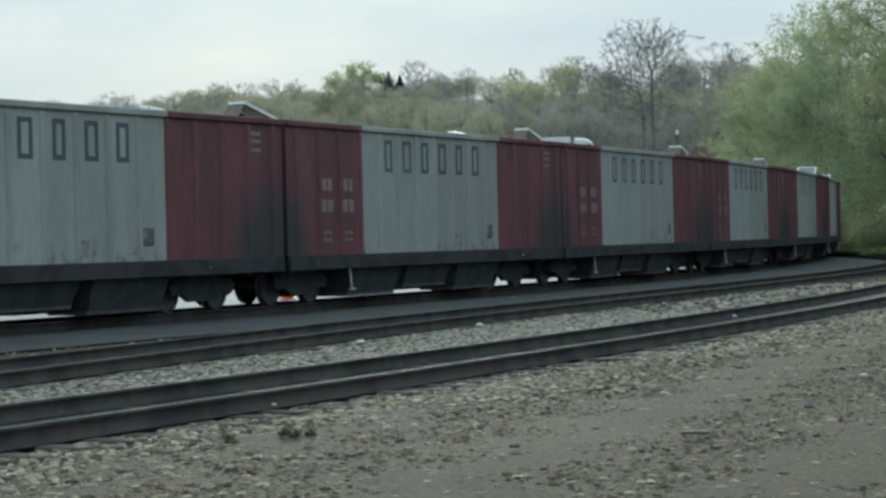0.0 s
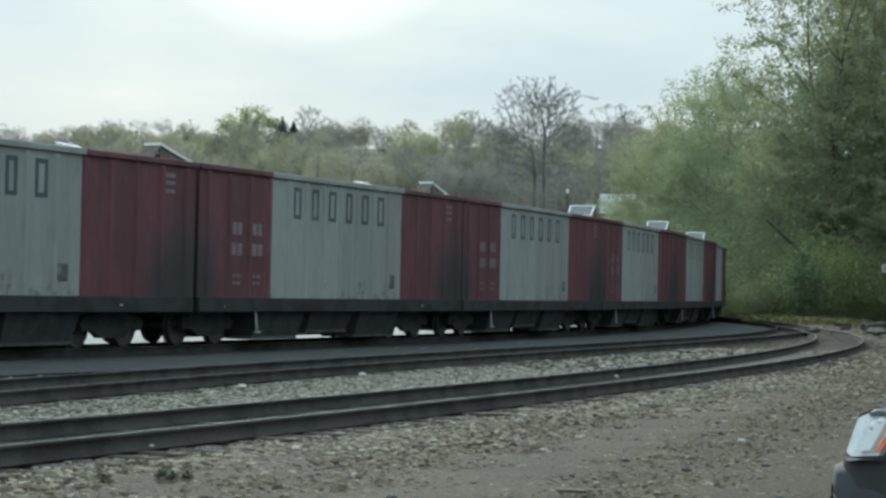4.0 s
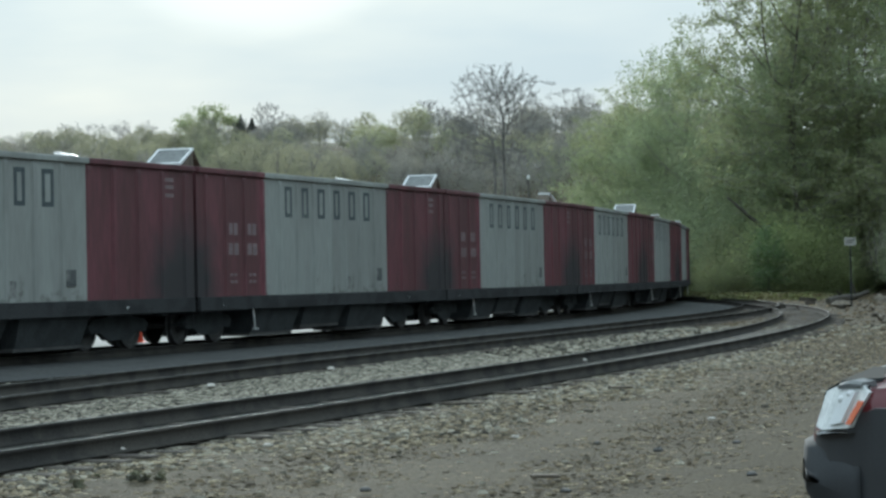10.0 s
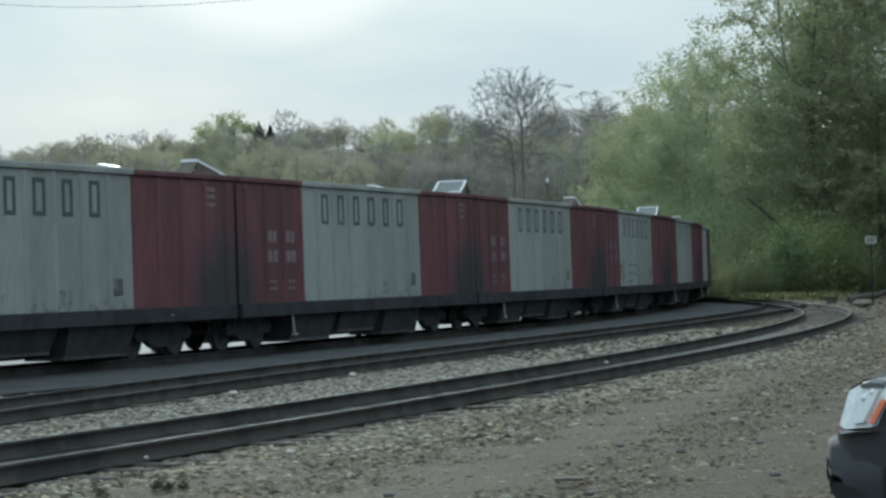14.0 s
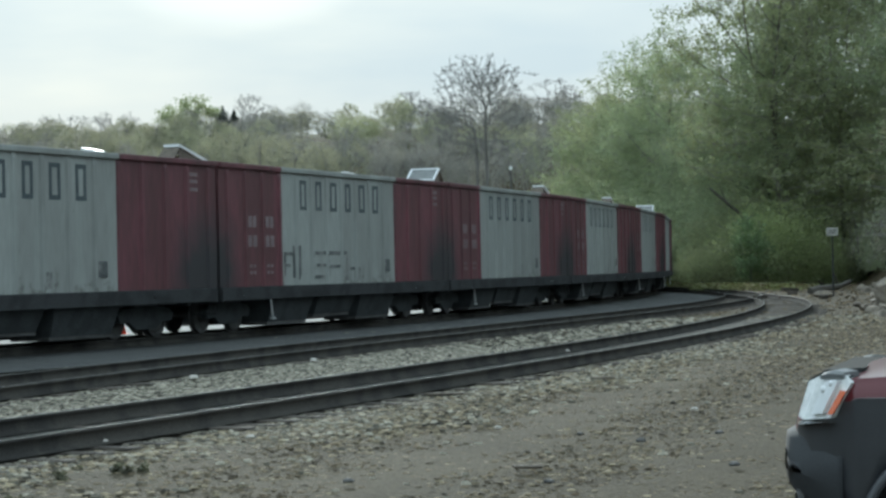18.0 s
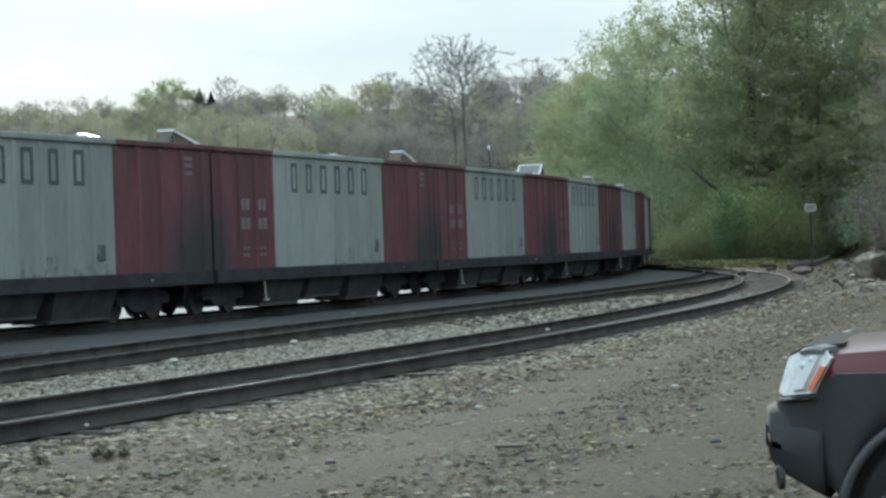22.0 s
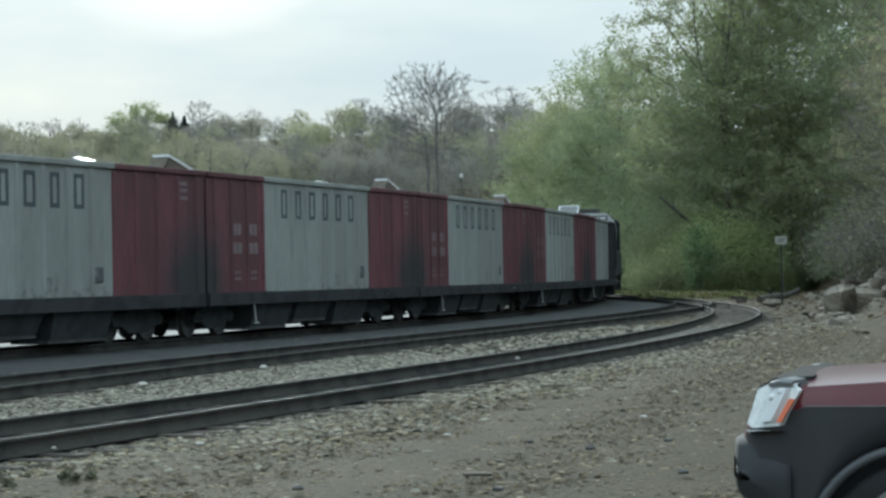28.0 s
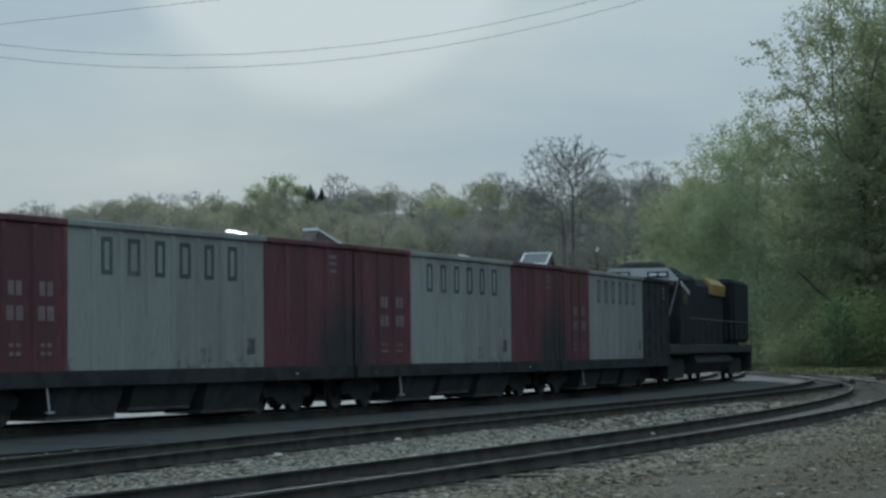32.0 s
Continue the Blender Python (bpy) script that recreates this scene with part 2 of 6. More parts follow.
M_GLASSDARK = material("dark_window", (0.015, 0.017, 0.02), 0.08, vary=0.1, bump=0.0, coat=1.0)
M_CARRED = material("maroon_car_paint", (0.105, 0.0125, 0.018), 0.32, 0.0, vary=0.06, scale=2, fine=200, bump=0.0, gloss=0.4, coat=0.35)
M_CHARCOAL = material("charcoal_body", (0.055, 0.057, 0.062), 0.4, 0.0, vary=0.1, scale=3, fine=100, bump=0.0, coat=0.25, gloss=0.5)
M_PLASTIC = material("black_bumper_plastic", (0.06, 0.062, 0.065), 0.85, gloss=0.15, vary=0.15, scale=4, fine=120, bump=0.15, depth=0.002)
M_SMOKED = material("smoked_plastic", (0.014, 0.016, 0.016), 0.9, vary=0.15, scale=6, fine=60, bump=0.05, depth=0.002, gloss=0.08)
M_LUG = material("grey_plastic", (0.16, 0.165, 0.165), 0.5, vary=0.15, scale=6, fine=60, bump=0.1, depth=0.002)
M_LENS = material("clear_lamp", (0.8, 0.81, 0.79), 0.2, 0.0, vary=0.15, scale=14, fine=60, bump=0.1, depth=0.004, coat=1.0)
M_CHROME = material("chrome", (0.8, 0.8, 0.8), 0.08, 1.0, vary=0.03, bump=0.0)
M_AMBER = material("amber_reflector", (0.75, 0.14, 0.03), 0.2, vary=0.1, scale=20, fine=80, bump=0.1, depth=0.003, coat=1.0)
M_RUBBER = material("tyre_rubber", (0.016, 0.016, 0.017), 0.85, vary=0.2, scale=8, fine=60, bump=0.4)
M_CONE = material("orange_cone", (0.75, 0.09, 0.03), 0.5, vary=0.1, scale=6, fine=40, bump=0.05)
M_WOOD = material("weathered_wood", (0.14, 0.115, 0.09), 0.9, vary=0.3, scale=2, fine=20, bump=0.5, stretch=(6, 6, 1))
M_BARK = material("bark", (0.135, 0.123, 0.105), 0.95, vary=0.35, scale=2, fine=18, bump=0.8, stretch=(3, 3, 0.6), per_object=0.2)
M_GREYBARK = material("grey_bark", (0.205, 0.195, 0.178), 0.95, vary=0.3, scale=2, fine=18, bump=0.6, stretch=(3, 3, 0.6))
M_TWIG = material("bare_twigs", (0.24, 0.22, 0.2), 0.95, vary=0.3, scale=0.5, fine=4, bump=0.0)
M_LEAF = material("spring_leaves", (0.315, 0.36, 0.21), 0.7, vary=0.2, scale=0.3, fine=3, bump=0.0, second=(0.27, 0.31, 0.165), per_object=0.12, per_island=0.08, trans=0.5)
M_LEAFY = material("yellow_green_leaves", (0.335, 0.37, 0.19), 0.7, vary=0.2, scale=0.3, fine=3, bump=0.0, second=(0.31, 0.325, 0.175), per_object=0.12, per_island=0.08, trans=0.5)
M_BUDS = material("budding_twigs", (0.325, 0.325, 0.18), 0.8, vary=0.2, scale=0.3, fine=3, bump=0.0, second=(0.2, 0.175, 0.12), per_object=0.12, per_island=0.15, trans=0.7)
M_DEEP = material("dark_green_leaves", (0.19, 0.27, 0.12), 0.7, vary=0.2, scale=0.3, fine=3, bump=0.0, second=(0.15, 0.2, 0.09), per_island=0.1, trans=0.4)
M_GREEN = material("fresh_green_leaves", (0.38, 0.43, 0.2), 0.7, vary=0.2, scale=0.3, fine=3, bump=0.0, second=(0.3, 0.35, 0.16), per_island=0.1, trans=0.6)
M_WOODS = material("hill_woods", (0.4, 0.41, 0.245), 0.9, vary=0.12, scale=0.035, fine=0.4, bump=0.0, second=(0.325, 0.315, 0.215), mixat=(0.38, 0.53), per_island=0.05, trans=0.6)
M_NEEDLE = material("fir_needles", (0.06, 0.075, 0.058), 0.8, vary=0.3, scale=1, fine=8, bump=0.0, per_island=0.3)
M_BUSH = material("dry_brush", (0.17, 0.165, 0.11), 0.85, vary=0.3, scale=0.5, fine=6, bump=0.0, second=(0.12, 0.13, 0.055), per_island=0.45, trans=0.2)
M_GRASS = material("grass", (0.13, 0.145, 0.05), 0.8, vary=0.3, scale=0.6, fine=6, bump=0.0, second=(0.17, 0.15, 0.08), per_island=0.4, trans=0.3)
M_WEED = material("dull_weeds", (0.14, 0.14, 0.09), 0.85, vary=0.3, scale=3, fine=20, bump=0.0, second=(0.1, 0.095, 0.065), per_island=0.3, trans=0.4)
M_ROCK = material("ledge_rock", (0.24, 0.205, 0.162), 0.9, vary=0.35, scale=0.9, fine=9, bump=0.9, depth=0.06, second=(0.11, 0.092, 0.072))
M_TRUCKWHITE = material("white_truck_paint", (0.74, 0.75, 0.75), 0.4, vary=0.06, scale=0.6, fine=8, bump=0.05)
M_TRUCKBLUE = material("navy_truck_mark", (0.03, 0.05, 0.13), 0.5, vary=0.1, bump=0.0)
M_LITTER = material("white_litter", (0.5, 0.465, 0.41), 0.7, vary=0.15, scale=6, fine=40, bump=0.2)
M_SIGN = material("sign_face", (0.42, 0.41, 0.36), 0.55, vary=0.12, scale=3, fine=20, bump=0.05)
M_CONCRETE = material("far_lamp_white", (0.8, 0.8, 0.78), 0.5, vary=0.08, bump=0.0)


# ---------------------------------------------------------------- mesh helpers
class Shape:
    """Collects vertices and faces, in metres, for one mesh."""

    def __init__(self):
        self.v, self.f = [], []

    def add(self, verts, faces, m=None):
        k = len(self.v)
        self.v += [tuple(m @ Vector(p)) for p in verts] if m else [tuple(p) for p in verts]
        self.f += [tuple(i + k for i in face) for face in faces]
        return self

    def box(self, x0, x1, y0, y1, z0, z1, m=None, bevel=0.0):
        """A box; with bevel its upright and level edges are chamfered."""
        if not bevel:
            p = [(x, y, z) for z in (z0, z1) for y in (y0, y1) for x in (x0, x1)]
            return self.add(p, [(0, 2, 3, 1), (4, 5, 7, 6), (0, 1, 5, 4), (2, 6, 7, 3), (0, 4, 6, 2), (1, 3, 7, 5)], m)
        b, rings = bevel, []
        for z, i in ((z0, b), (z0 + b, 0), (z1 - b, 0), (z1, b)):
            c = b + i
            rings.append([(x0 + c, y0 + i, z), (x1 - c, y0 + i, z), (x1 - i, y0 + c, z), (x1 - i, y1 - c, z),
                          (x1 - c, y1 - i, z), (x0 + c, y1 - i, z), (x0 + i, y1 - c, z), (x0 + i, y0 + c, z)])
        return self.loft(rings, m=m)

    def loft(self, rings, caps=True, m=None, closed=True):
        n = len(rings[0])
        faces = []
        for r in range(len(rings) - 1):
            for i in range(n if closed else n - 1):
                j = (i + 1) % n
                faces.append((r * n + i, r * n + j, (r + 1) * n + j, (r + 1) * n + i))
        if caps:
            faces += [tuple(reversed(range(n))), tuple(range((len(rings) - 1) * n, len(rings) * n))]
        return self.add([p for r in rings for p in r], faces, m)

    def prism(self, poly, y0, y1, m=None):
        """A polygon of (x, z), thick from y0 to y1."""
        return self.loft([[(x, y0, z) for x, z in poly], [(x, y1, z) for x, z in poly]], m=m)

    def tube(self, a, b, r0, r1=None, n=8, caps=True):
        a, b = Vector(a), Vector(b)
        q = (b - a).to_track_quat("Z", "X")
        r1 = r0 if r1 is None else r1
        rings = [[tuple(p + q @ Vector((r * math.cos(t), r * math.sin(t), 0))) for t in (2 * math.pi * i / n for i in range(n))] for p, r in ((a, r0), (b, r1))]
        return self.loft(rings, caps)

    def turned(self, outline, m=None, n=16):
        """A body turned about its y axis from (radius, y) pairs."""
        rings = [[(r * math.cos(t), y, r * math.sin(t)) for t in (2 * math.pi * i / n for i in range(n))] for r, y in outline]
        return self.loft(rings, m=m)

    def mesh(self, name, mat, smooth=False):
        me = bpy.data.meshes.new(name)
        me.from_pydata(self.v, [], self.f)
        me.materials.append(mat)
        if smooth:
            me.polygons.foreach_set("use_smooth", [True] * len(me.polygons))
        me.update()
        return me


def raw_mesh(name, verts, faces, mat):
    """A mesh straight from arrays, all faces with the same count of corners."""
    verts, faces = np.asarray(verts, np.float32), np.asarray(faces, np.int32)
    me = bpy.data.meshes.new(name)
    k = faces.shape[1]
    me.vertices.add(len(verts)), me.loops.add(faces.size), me.polygons.add(len(faces))
    me.vertices.foreach_set("co", verts.ravel())
    me.loops.foreach_set("vertex_index", faces.ravel())
    me.polygons.foreach_set("loop_start", np.arange(0, faces.size, k, dtype=np.int32))
    me.materials.append(mat)
    me.update(calc_edges=True)
    return me


def part(name, shape, mat, parent, label="", at=None, smooth=False):
    ob = new(name, shape if isinstance(shape, bpy.types.Mesh) else shape.mesh(name, mat, smooth))
    ob.parent = parent
    if at is not None:
        ob.matrix_basis = at
    return tagged(ob, label) if label else ob


def thing(name, label, category, at=None, group="", kind=""):
    ob = new(name)
    ob.empty_display_size = 0.2
    if at is not None:
        ob.matrix_basis = at
    return tagged(ob, label, category, group, kind)


def solid(name, shape, mat, label, category="", at=None, group="", kind="", smooth=False):
    ob = new(name, shape if isinstance(shape, bpy.types.Mesh) else shape.mesh(name, mat, smooth))
    if at is not None:
        ob.matrix_basis = at
    return tagged(ob, label, category, group, kind)


def smoothstep(a, b, x):
    t = np.clip((np.asarray(x, float) - a) / (b - a), 0, 1)
    return t * t * (3 - 2 * t)


# ---------------------------------------------------------------- the plan: tracks
RAIL_TOP, GAUGE_HALF = 0.18, 0.7525
STEP = 0.5


def arc(x0, y0, heading, k0, k1, before, after):
    """Centre line from a start point: heading (to the right of +y) changes with length; straight before the start."""
    s = np.arange(-before, after + STEP / 2, STEP)
    u = np.maximum(s, 0) / 100
    h = heading + k0 * u + k1 * u * u
    i0 = int(before / STEP)
    x = np.concatenate([[0], np.cumsum(np.sin(h[:-1]) * STEP)])
    y = np.concatenate([[0], np.cumsum(np.cos(h[:-1]) * STEP)])
    return s, np.c_[x - x[i0] + x0, y - y[i0] + y0], h


def hermite(p0, h0, p1, h1, n):
    p0, p1 = np.array(p0), np.array(p1)
    d = np.linalg.norm(p1 - p0)
    m0, m1 = d * np.array([math.sin(h0), math.cos(h0)]), d * np.array([math.sin(h1), math.cos(h1)])
    t = np.linspace(0, 1, n + 1)[1:, None]
    return (2 * t**3 - 3 * t**2 + 1) * p0 + (t**3 - 2 * t**2 + t) * m0 + (-2 * t**3 + 3 * t**2) * p1 + (t**3 - t**2) * m1


FAR_S, FAR_P, FAR_H = arc(-8.985, 42.809, 0.3837, -0.3687, 0.0195, 300, 330)
MID_S, MID_P, MID_H = arc(-5.962, 28.492, 0.2602, 0.4943, -1.0323, 70, 84)
NEAR_S, NEAR_P, NEAR_H = arc(-4.342, 18.554, 0.3637, -0.1738, -0.4024, 60, 72)


def on_far(s):
    return float(np.interp(s, FAR_S, FAR_P[:, 0])), float(np.interp(s, FAR_S, FAR_P[:, 1]))


MID_LINE = np.vstack([MID_P, hermite(MID_P[-1], MID_H[-1], on_far(118), float(np.interp(118, FAR_S, FAR_H)), 20)])
NEAR_LINE = np.vstack([NEAR_P, hermite(NEAR_P[-1], NEAR_H[-1], MID_LINE[np.argmin(abs(MID_LINE[:, 1] - 113))], -0.06, 14)])
FAR_LINE = FAR_P


def normals(line):
    d = np.gradient(line, axis=0)
    d /= np.linalg.norm(d, axis=1)[:, None]
    return np.c_[d[:, 1], -d[:, 0]]             # to the right of the way


def beside(line, d):
    return line + d * normals(line)


RAIL_FORM = ((-0.07, 0.0), (0.07, 0.0), (0.07, 0.018), (0.014, 0.034), (0.011, 0.125), (0.034, 0.138), (0.036, 0.165), (-0.036, 0.165), (-0.034, 0.138), (-0.011, 0.125), (-0.014, 0.034), (-0.07, 0.018))
# narrow strip on the worn head; its pale colour paints the thin shine
HEAD_FORM = ((-0.005, 0.164), (0.005, 0.164), (0.0035, 0.168), (-0.0035, 0.168))


def sweep(line, form, z):
    nrm = normals(line)
    k = len(form)
    v = np.concatenate([np.c_[line + a * nrm, np.full(len(line), z + b)][:, None] for a, b in form], 1).reshape(-1, 3)
    f = [(r * k + i, r * k + (i + 1) % k, (r + 1) * k + (i + 1) % k, (r + 1) * k + i) for r in range(len(line) - 1) for i in range(k)]
    return raw_mesh("rail", v, f, M_RAIL)


def railway(name, label, line, thin, ties=True):
    track = thing(name, label, kind="structure", category="track")
    for side in (1, -1):
        l = beside(line, side * GAUGE_HALF)[::thin]
        rail = part("rail", sweep(l, RAIL_FORM, RAIL_TOP - 0.17), M_RAIL, track)
        head = sweep(l, HEAD_FORM, RAIL_TOP - 0.17)
        head.materials[0] = M_RAILTOP
        part("rail_head", head, M_RAILTOP, rail, "worn rail head, drawn as a thin pale line of shine")
    return track


railway("track_1", "rusty rails of a siding half sunk in gravel", NEAR_LINE, 2)
railway("track_2", "rusty rails of the middle track in gravel", MID_LINE, 2)
railway("track_3", "rails that carry the rolling ballast train", FAR_LINE, 4)

TIE = Shape().box(-1.25, 1.25, -0.11, 0.11, -0.1, 0.03, bevel=0.015).mesh("tie", M_TIE)
for track, line, step in (("track_1", NEAR_LINE, 1.1), ("track_2", MID_LINE, 1.1)):
    owner = bpy.data.objects[track]
    d = np.r_[0, np.cumsum(np.linalg.norm(np.diff(line, axis=0), axis=1))]
    way = np.unwrap(np.arctan2(np.gradient(line[:, 0]), np.gradient(line[:, 1])))
    rng = random.Random(4)
    for s in np.arange(38, d[-1] - 4, step / 2):
        x, y, h = np.interp(s, d, line[:, 0]), np.interp(s, d, line[:, 1]), np.interp(s, d, way)
        part("tie", TIE, M_TIE, owner, at=pose(x, y, rng.uniform(-0.035, -0.012), 0, rng.uniform(-0.4, 0.4), -math.degrees(h) + rng.uniform(-2, 2)))


# ---------------------------------------------------------------- ground
TOE = np.array([(3.0, -40.0), (7.4, 20.0), (9.6, 42.0), (12.6, 62.0), (17.0, 84.0), (21.5, 112.0), (27.5, 150.0), (33, 200.0), (36, 260.0)])


def toe_x(y):
    return np.interp(y, TOE[:, 1], TOE[:, 0])


def height(x, y):
    """Level yard, a steep bank on the right, a hill with a road on its side far behind."""
    x, y = np.asarray(x, float), np.asarray(y, float)
    over = (x - toe_x(y)) * 0.93 * smoothstep(10, 55, y)
    bank = np.where(over > 0, 16 * (1 - np.exp(-over * 0.75 / 16)), 0) * smoothstep(330, 250, y)
    hill = 12.0 * smoothstep(215, 312, y) + 18 * smoothstep(342, 470, y)
    hill = hill * (1 - 0.12 * smoothstep(-40, -160, x)) + 2.0 * np.sin(x * 0.021 + 1.0) * smoothstep(360, 480, y)
    rough = 0.5 * np.sin(x * 0.9 + y * 0.37) * np.sin(y * 0.53 - x * 0.21) * smoothstep(0.4, 4, over)
    return bank + hill + rough - 0.02


def spaced(*stretches):
    return np.unique(np.concatenate([np.arange(a, b, d) for a, b, d in stretches]))


gx = spaced((-3000, -400, 400), (-400, -60, 12), (-60, -14, 3), (-14, 40, 0.75), (40, 120, 5), (120, 400, 20), (400, 3001, 400))
gy = spaced((-3000, -300, 400), (-300, -20, 20), (-20, 12, 3), (12, 160, 1.0), (160, 300, 5), (300, 500, 5), (500, 700, 25), (700, 4000, 300))
GX, GY = np.meshgrid(gx, gy)
gz = height(GX, GY)
near_view = smoothstep(60, 20, GY) * smoothstep(8, 12, GY)
gz = gz + near_view * 0.02 * (np.sin(GX * 2.1 + GY) * np.sin(GY * 1.7 - GX * 0.6))
idx = np.arange(GX.size).reshape(GX.shape)
quads = np.stack([idx[:-1, :-1], idx[:-1, 1:], idx[1:, 1:], idx[1:, :-1]], -1).reshape(-1, 4)
ground_mesh = raw_mesh("ground", np.stack([GX, GY, gz], -1).reshape(-1, 3), quads, M_DIRT)
ground_mesh.polygons.foreach_set("use_smooth", [True] * len(quads))
ground_mesh.materials.append(M_FLOOR)
mid_x, mid_y = GX.ravel()[quads].mean(1), GY.ravel()[quads].mean(1)
ground_mesh.polygons.foreach_set("material_index", ((mid_y > 165) | (mid_x > toe_x(mid_y) + 1.2)).astype(np.int32))
solid("ground", ground_mesh, M_DIRT, "brown gravelly dirt of a rail yard", "ground", kind="structure")


def strip(line, d0, d1, z):
    a, b = beside(line, d0), beside(line, d1)
    v = np.vstack([np.c_[a, np.full(len(a), z)], np.c_[b, np.full(len(b), z)]])
    n = len(a)
    return v, [(i, i + 1, n + i + 1, n + i) for i in range(n - 1)]


# dark strip, wide enough to paint the train's shadow beside it
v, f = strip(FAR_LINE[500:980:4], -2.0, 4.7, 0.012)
solid("trackbed", raw_mesh("trackbed", v, f, M_DARKGROUND), M_DARKGROUND, "dark bed under the train, coloured for its shade", "track bed", kind="structure")
for name, line in (("trackbed_near", NEAR_LINE), ("trackbed_middle", MID_LINE)):
    v, f = strip(line[line[:, 1] < 58][::2], -GAUGE_HALF + 0.08, GAUGE_HALF - 0.08, 0.012)
    solid(name, raw_mesh(name, v, f, M_INNERBED), M_INNERBED, "dark ground strip between the rails", "track bed", kind="structure")
v, f = strip(FAR_LINE[420:860:8], -34.0, -3.2, 0.02)
solid("pavement", raw_mesh("pavement", v, f, M_PAVE), M_PAVE, "pale sunlit paved lot behind the train", "pavement", kind="structure")
v, f = Shape().box(-200, 320, 322, 338, 11.5, 12.03).v, Shape().box(-200, 320, 322, 338, 11.5, 12.03).f
solid("road", raw_mesh("road", v, f, M_DARKGROUND), M_DARKGROUND, "asphalt road along the hillside", "road", kind="structure")


# ---------------------------------------------------------------- ballast train
DIST = ((0, 5.27), (3.5, -20.14), (6, -38.33), (9, -59.98), (13, -89.03), (17.5, -121.76), (19, -132.73), (23, -161.96), (25, -176.63), (28, -198.53), (30, -213.16), (32, -227.9))
CAR, PANEL = 15.0, 7.48
SIDE, TOP, SILL = 1.55, 3.78, 1.02            # half width, top and lower edge of the side over the rail
END = {-1: 7.04, 1: 7.9}                      # reach of the open box each way
RIBS = [round(-6.6 + 0.943 * i, 3) for i in range(16)]


def car_parts(car, kind, last=False):
    """An open ballast car on the Empty car: x along the train, y to its left, z over the rail head. kind tells what sets it apart."""
    for side in (-1, 1):
        y = side * SIDE
        inner = y - side * 0.03
        h = PANEL / 2
        part("centre_panel", Shape().prism([(-h, SILL), (h, SILL), (h, TOP - 0.12), (-h, TOP - 0.12)], inner, y), M_GREY, car, "grey side sheet")
        for e in (-1, 1):
            poly = [(e * h, SILL), (e * END[e], SILL), (e * END[e], TOP - 0.12), (e * h, TOP - 0.12)]
            # the last car's far end is near-black instead of red
            part("end_panel", Shape().prism(poly, inner, y), M_BLACKSTEEL if last and e > 0 else M_RED, car, "near-black side sheet" if last and e > 0 else "red side sheet")
        for x in RIBS:
            red = abs(x) > h
            d = 0.04
            rib = Shape().loft([[(x - 0.09, y, z), (x - 0.055, y + side * d, z), (x + 0.055, y + side * d, z), (x + 0.09, y, z)] for z in (SILL, TOP - 0.22)]
                               + [[(x - 0.09, y, TOP - 0.12), (x - 0.055, y + side * 0.012, TOP - 0.12), (x + 0.055, y + side * 0.012, TOP - 0.12), (x + 0.09, y, TOP - 0.12)]])
            part("rib", rib, M_BLACKSTEEL if last and x > h else M_RED if red else M_GREY, car)
        for x0, x1, mat in ((-END[-1], -h, M_RED), (-h, h, M_GREY), (h, END[1], M_BLACKSTEEL if last else M_RED)):
            part("top_rail", Shape().box(x0, x1, y - 0.07, y + 0.07, TOP - 0.12, TOP, bevel=0.015), mat, car)
        part("side_sill", Shape().box(-END[-1] + 0.05, END[1] - 0.05, y - 0.05, y + 0.05, SILL - 0.3, SILL - 0.002, bevel=0.01), M_BLACKSTEEL, car)
        # plain marks: six bars where the owner's name stands, blocks for figures
        rng = random.Random(7 + kind)
        for i in range(6):
            x = -2.36 + 0.943 * i
            flip = x if side < 0 else -x
            yy = y + side * 0.004
            mark = Shape()
            wide = rng.uniform(0.18, 0.22)
            for x0, x1, z0, z1 in ((-wide, -wide + 0.1, -0.98, -0.27), (wide - 0.1, wide, -0.98, -0.27), (-wide + 0.1, wide - 0.1, -0.36, -0.27), (-wide + 0.1, wide - 0.1, -0.98, -0.89)):
                mark.box(flip + x0, flip + x1, yy - 0.003, yy + 0.003, TOP + z0, TOP + z1)
            part("marking", mark, M_LETTER, car, "dark painted bars")
        yy = y + side * 0.006
        for x in (-5.3, -4.35):
            flip = x if side < 0 else -x
            for z, w, t in ((2.36, 0.42, 0.26), (1.92, 0.5, 0.26), (1.45, 0.34, 0.07), (1.3, 0.34, 0.07)):
                part("figure_mark", Shape().box(flip - w / 2, flip - 0.03, yy - 0.003, yy + 0.003, z, z + t).box(flip + 0.03, flip + w / 2, yy - 0.003, yy + 0.003, z, z + t), M_WHITE, car)
        for z in (3.42, 3.27, 3.1):
            flip = 6.85 if side < 0 else -6.2
            part("small_mark", Shape().box(flip - 0.22, flip + 0.22, yy - 0.003, yy + 0.003, z, z + 0.08), M_WHITE, car)
        flip = 3.1 if side < 0 else -3.1
        part("inspection_plate", Shape().box(flip - 0.17, flip + 0.17, yy - 0.02, yy + 0.02, 1.3, 1.62, bevel=0.01), M_SOOT, car, "dark square plate")
        part("stain", Shape().box(flip - 2.1, flip - 1.85, yy - 0.003, yy + 0.003, 1.1, 1.42), M_SOOT, car)
    for e in (-1, 1):
        part("end_wall", Shape().box(min(e * END[e], e * (END[e] - 0.06)), max(e * END[e], e * (END[e] - 0.06)), -SIDE + 0.04, SIDE - 0.04, SILL, TOP - 0.01), M_RED, car)
        part("slope_sheet", Shape().prism([(e * (END[e] - 0.02), 1.4), (e * (END[e] - 0.02), 1.46), (e * 4.3, 0.9), (e * 4.3, 0.84)], -SIDE + 0.05, SIDE - 0.05), M_BLACKSTEEL, car)
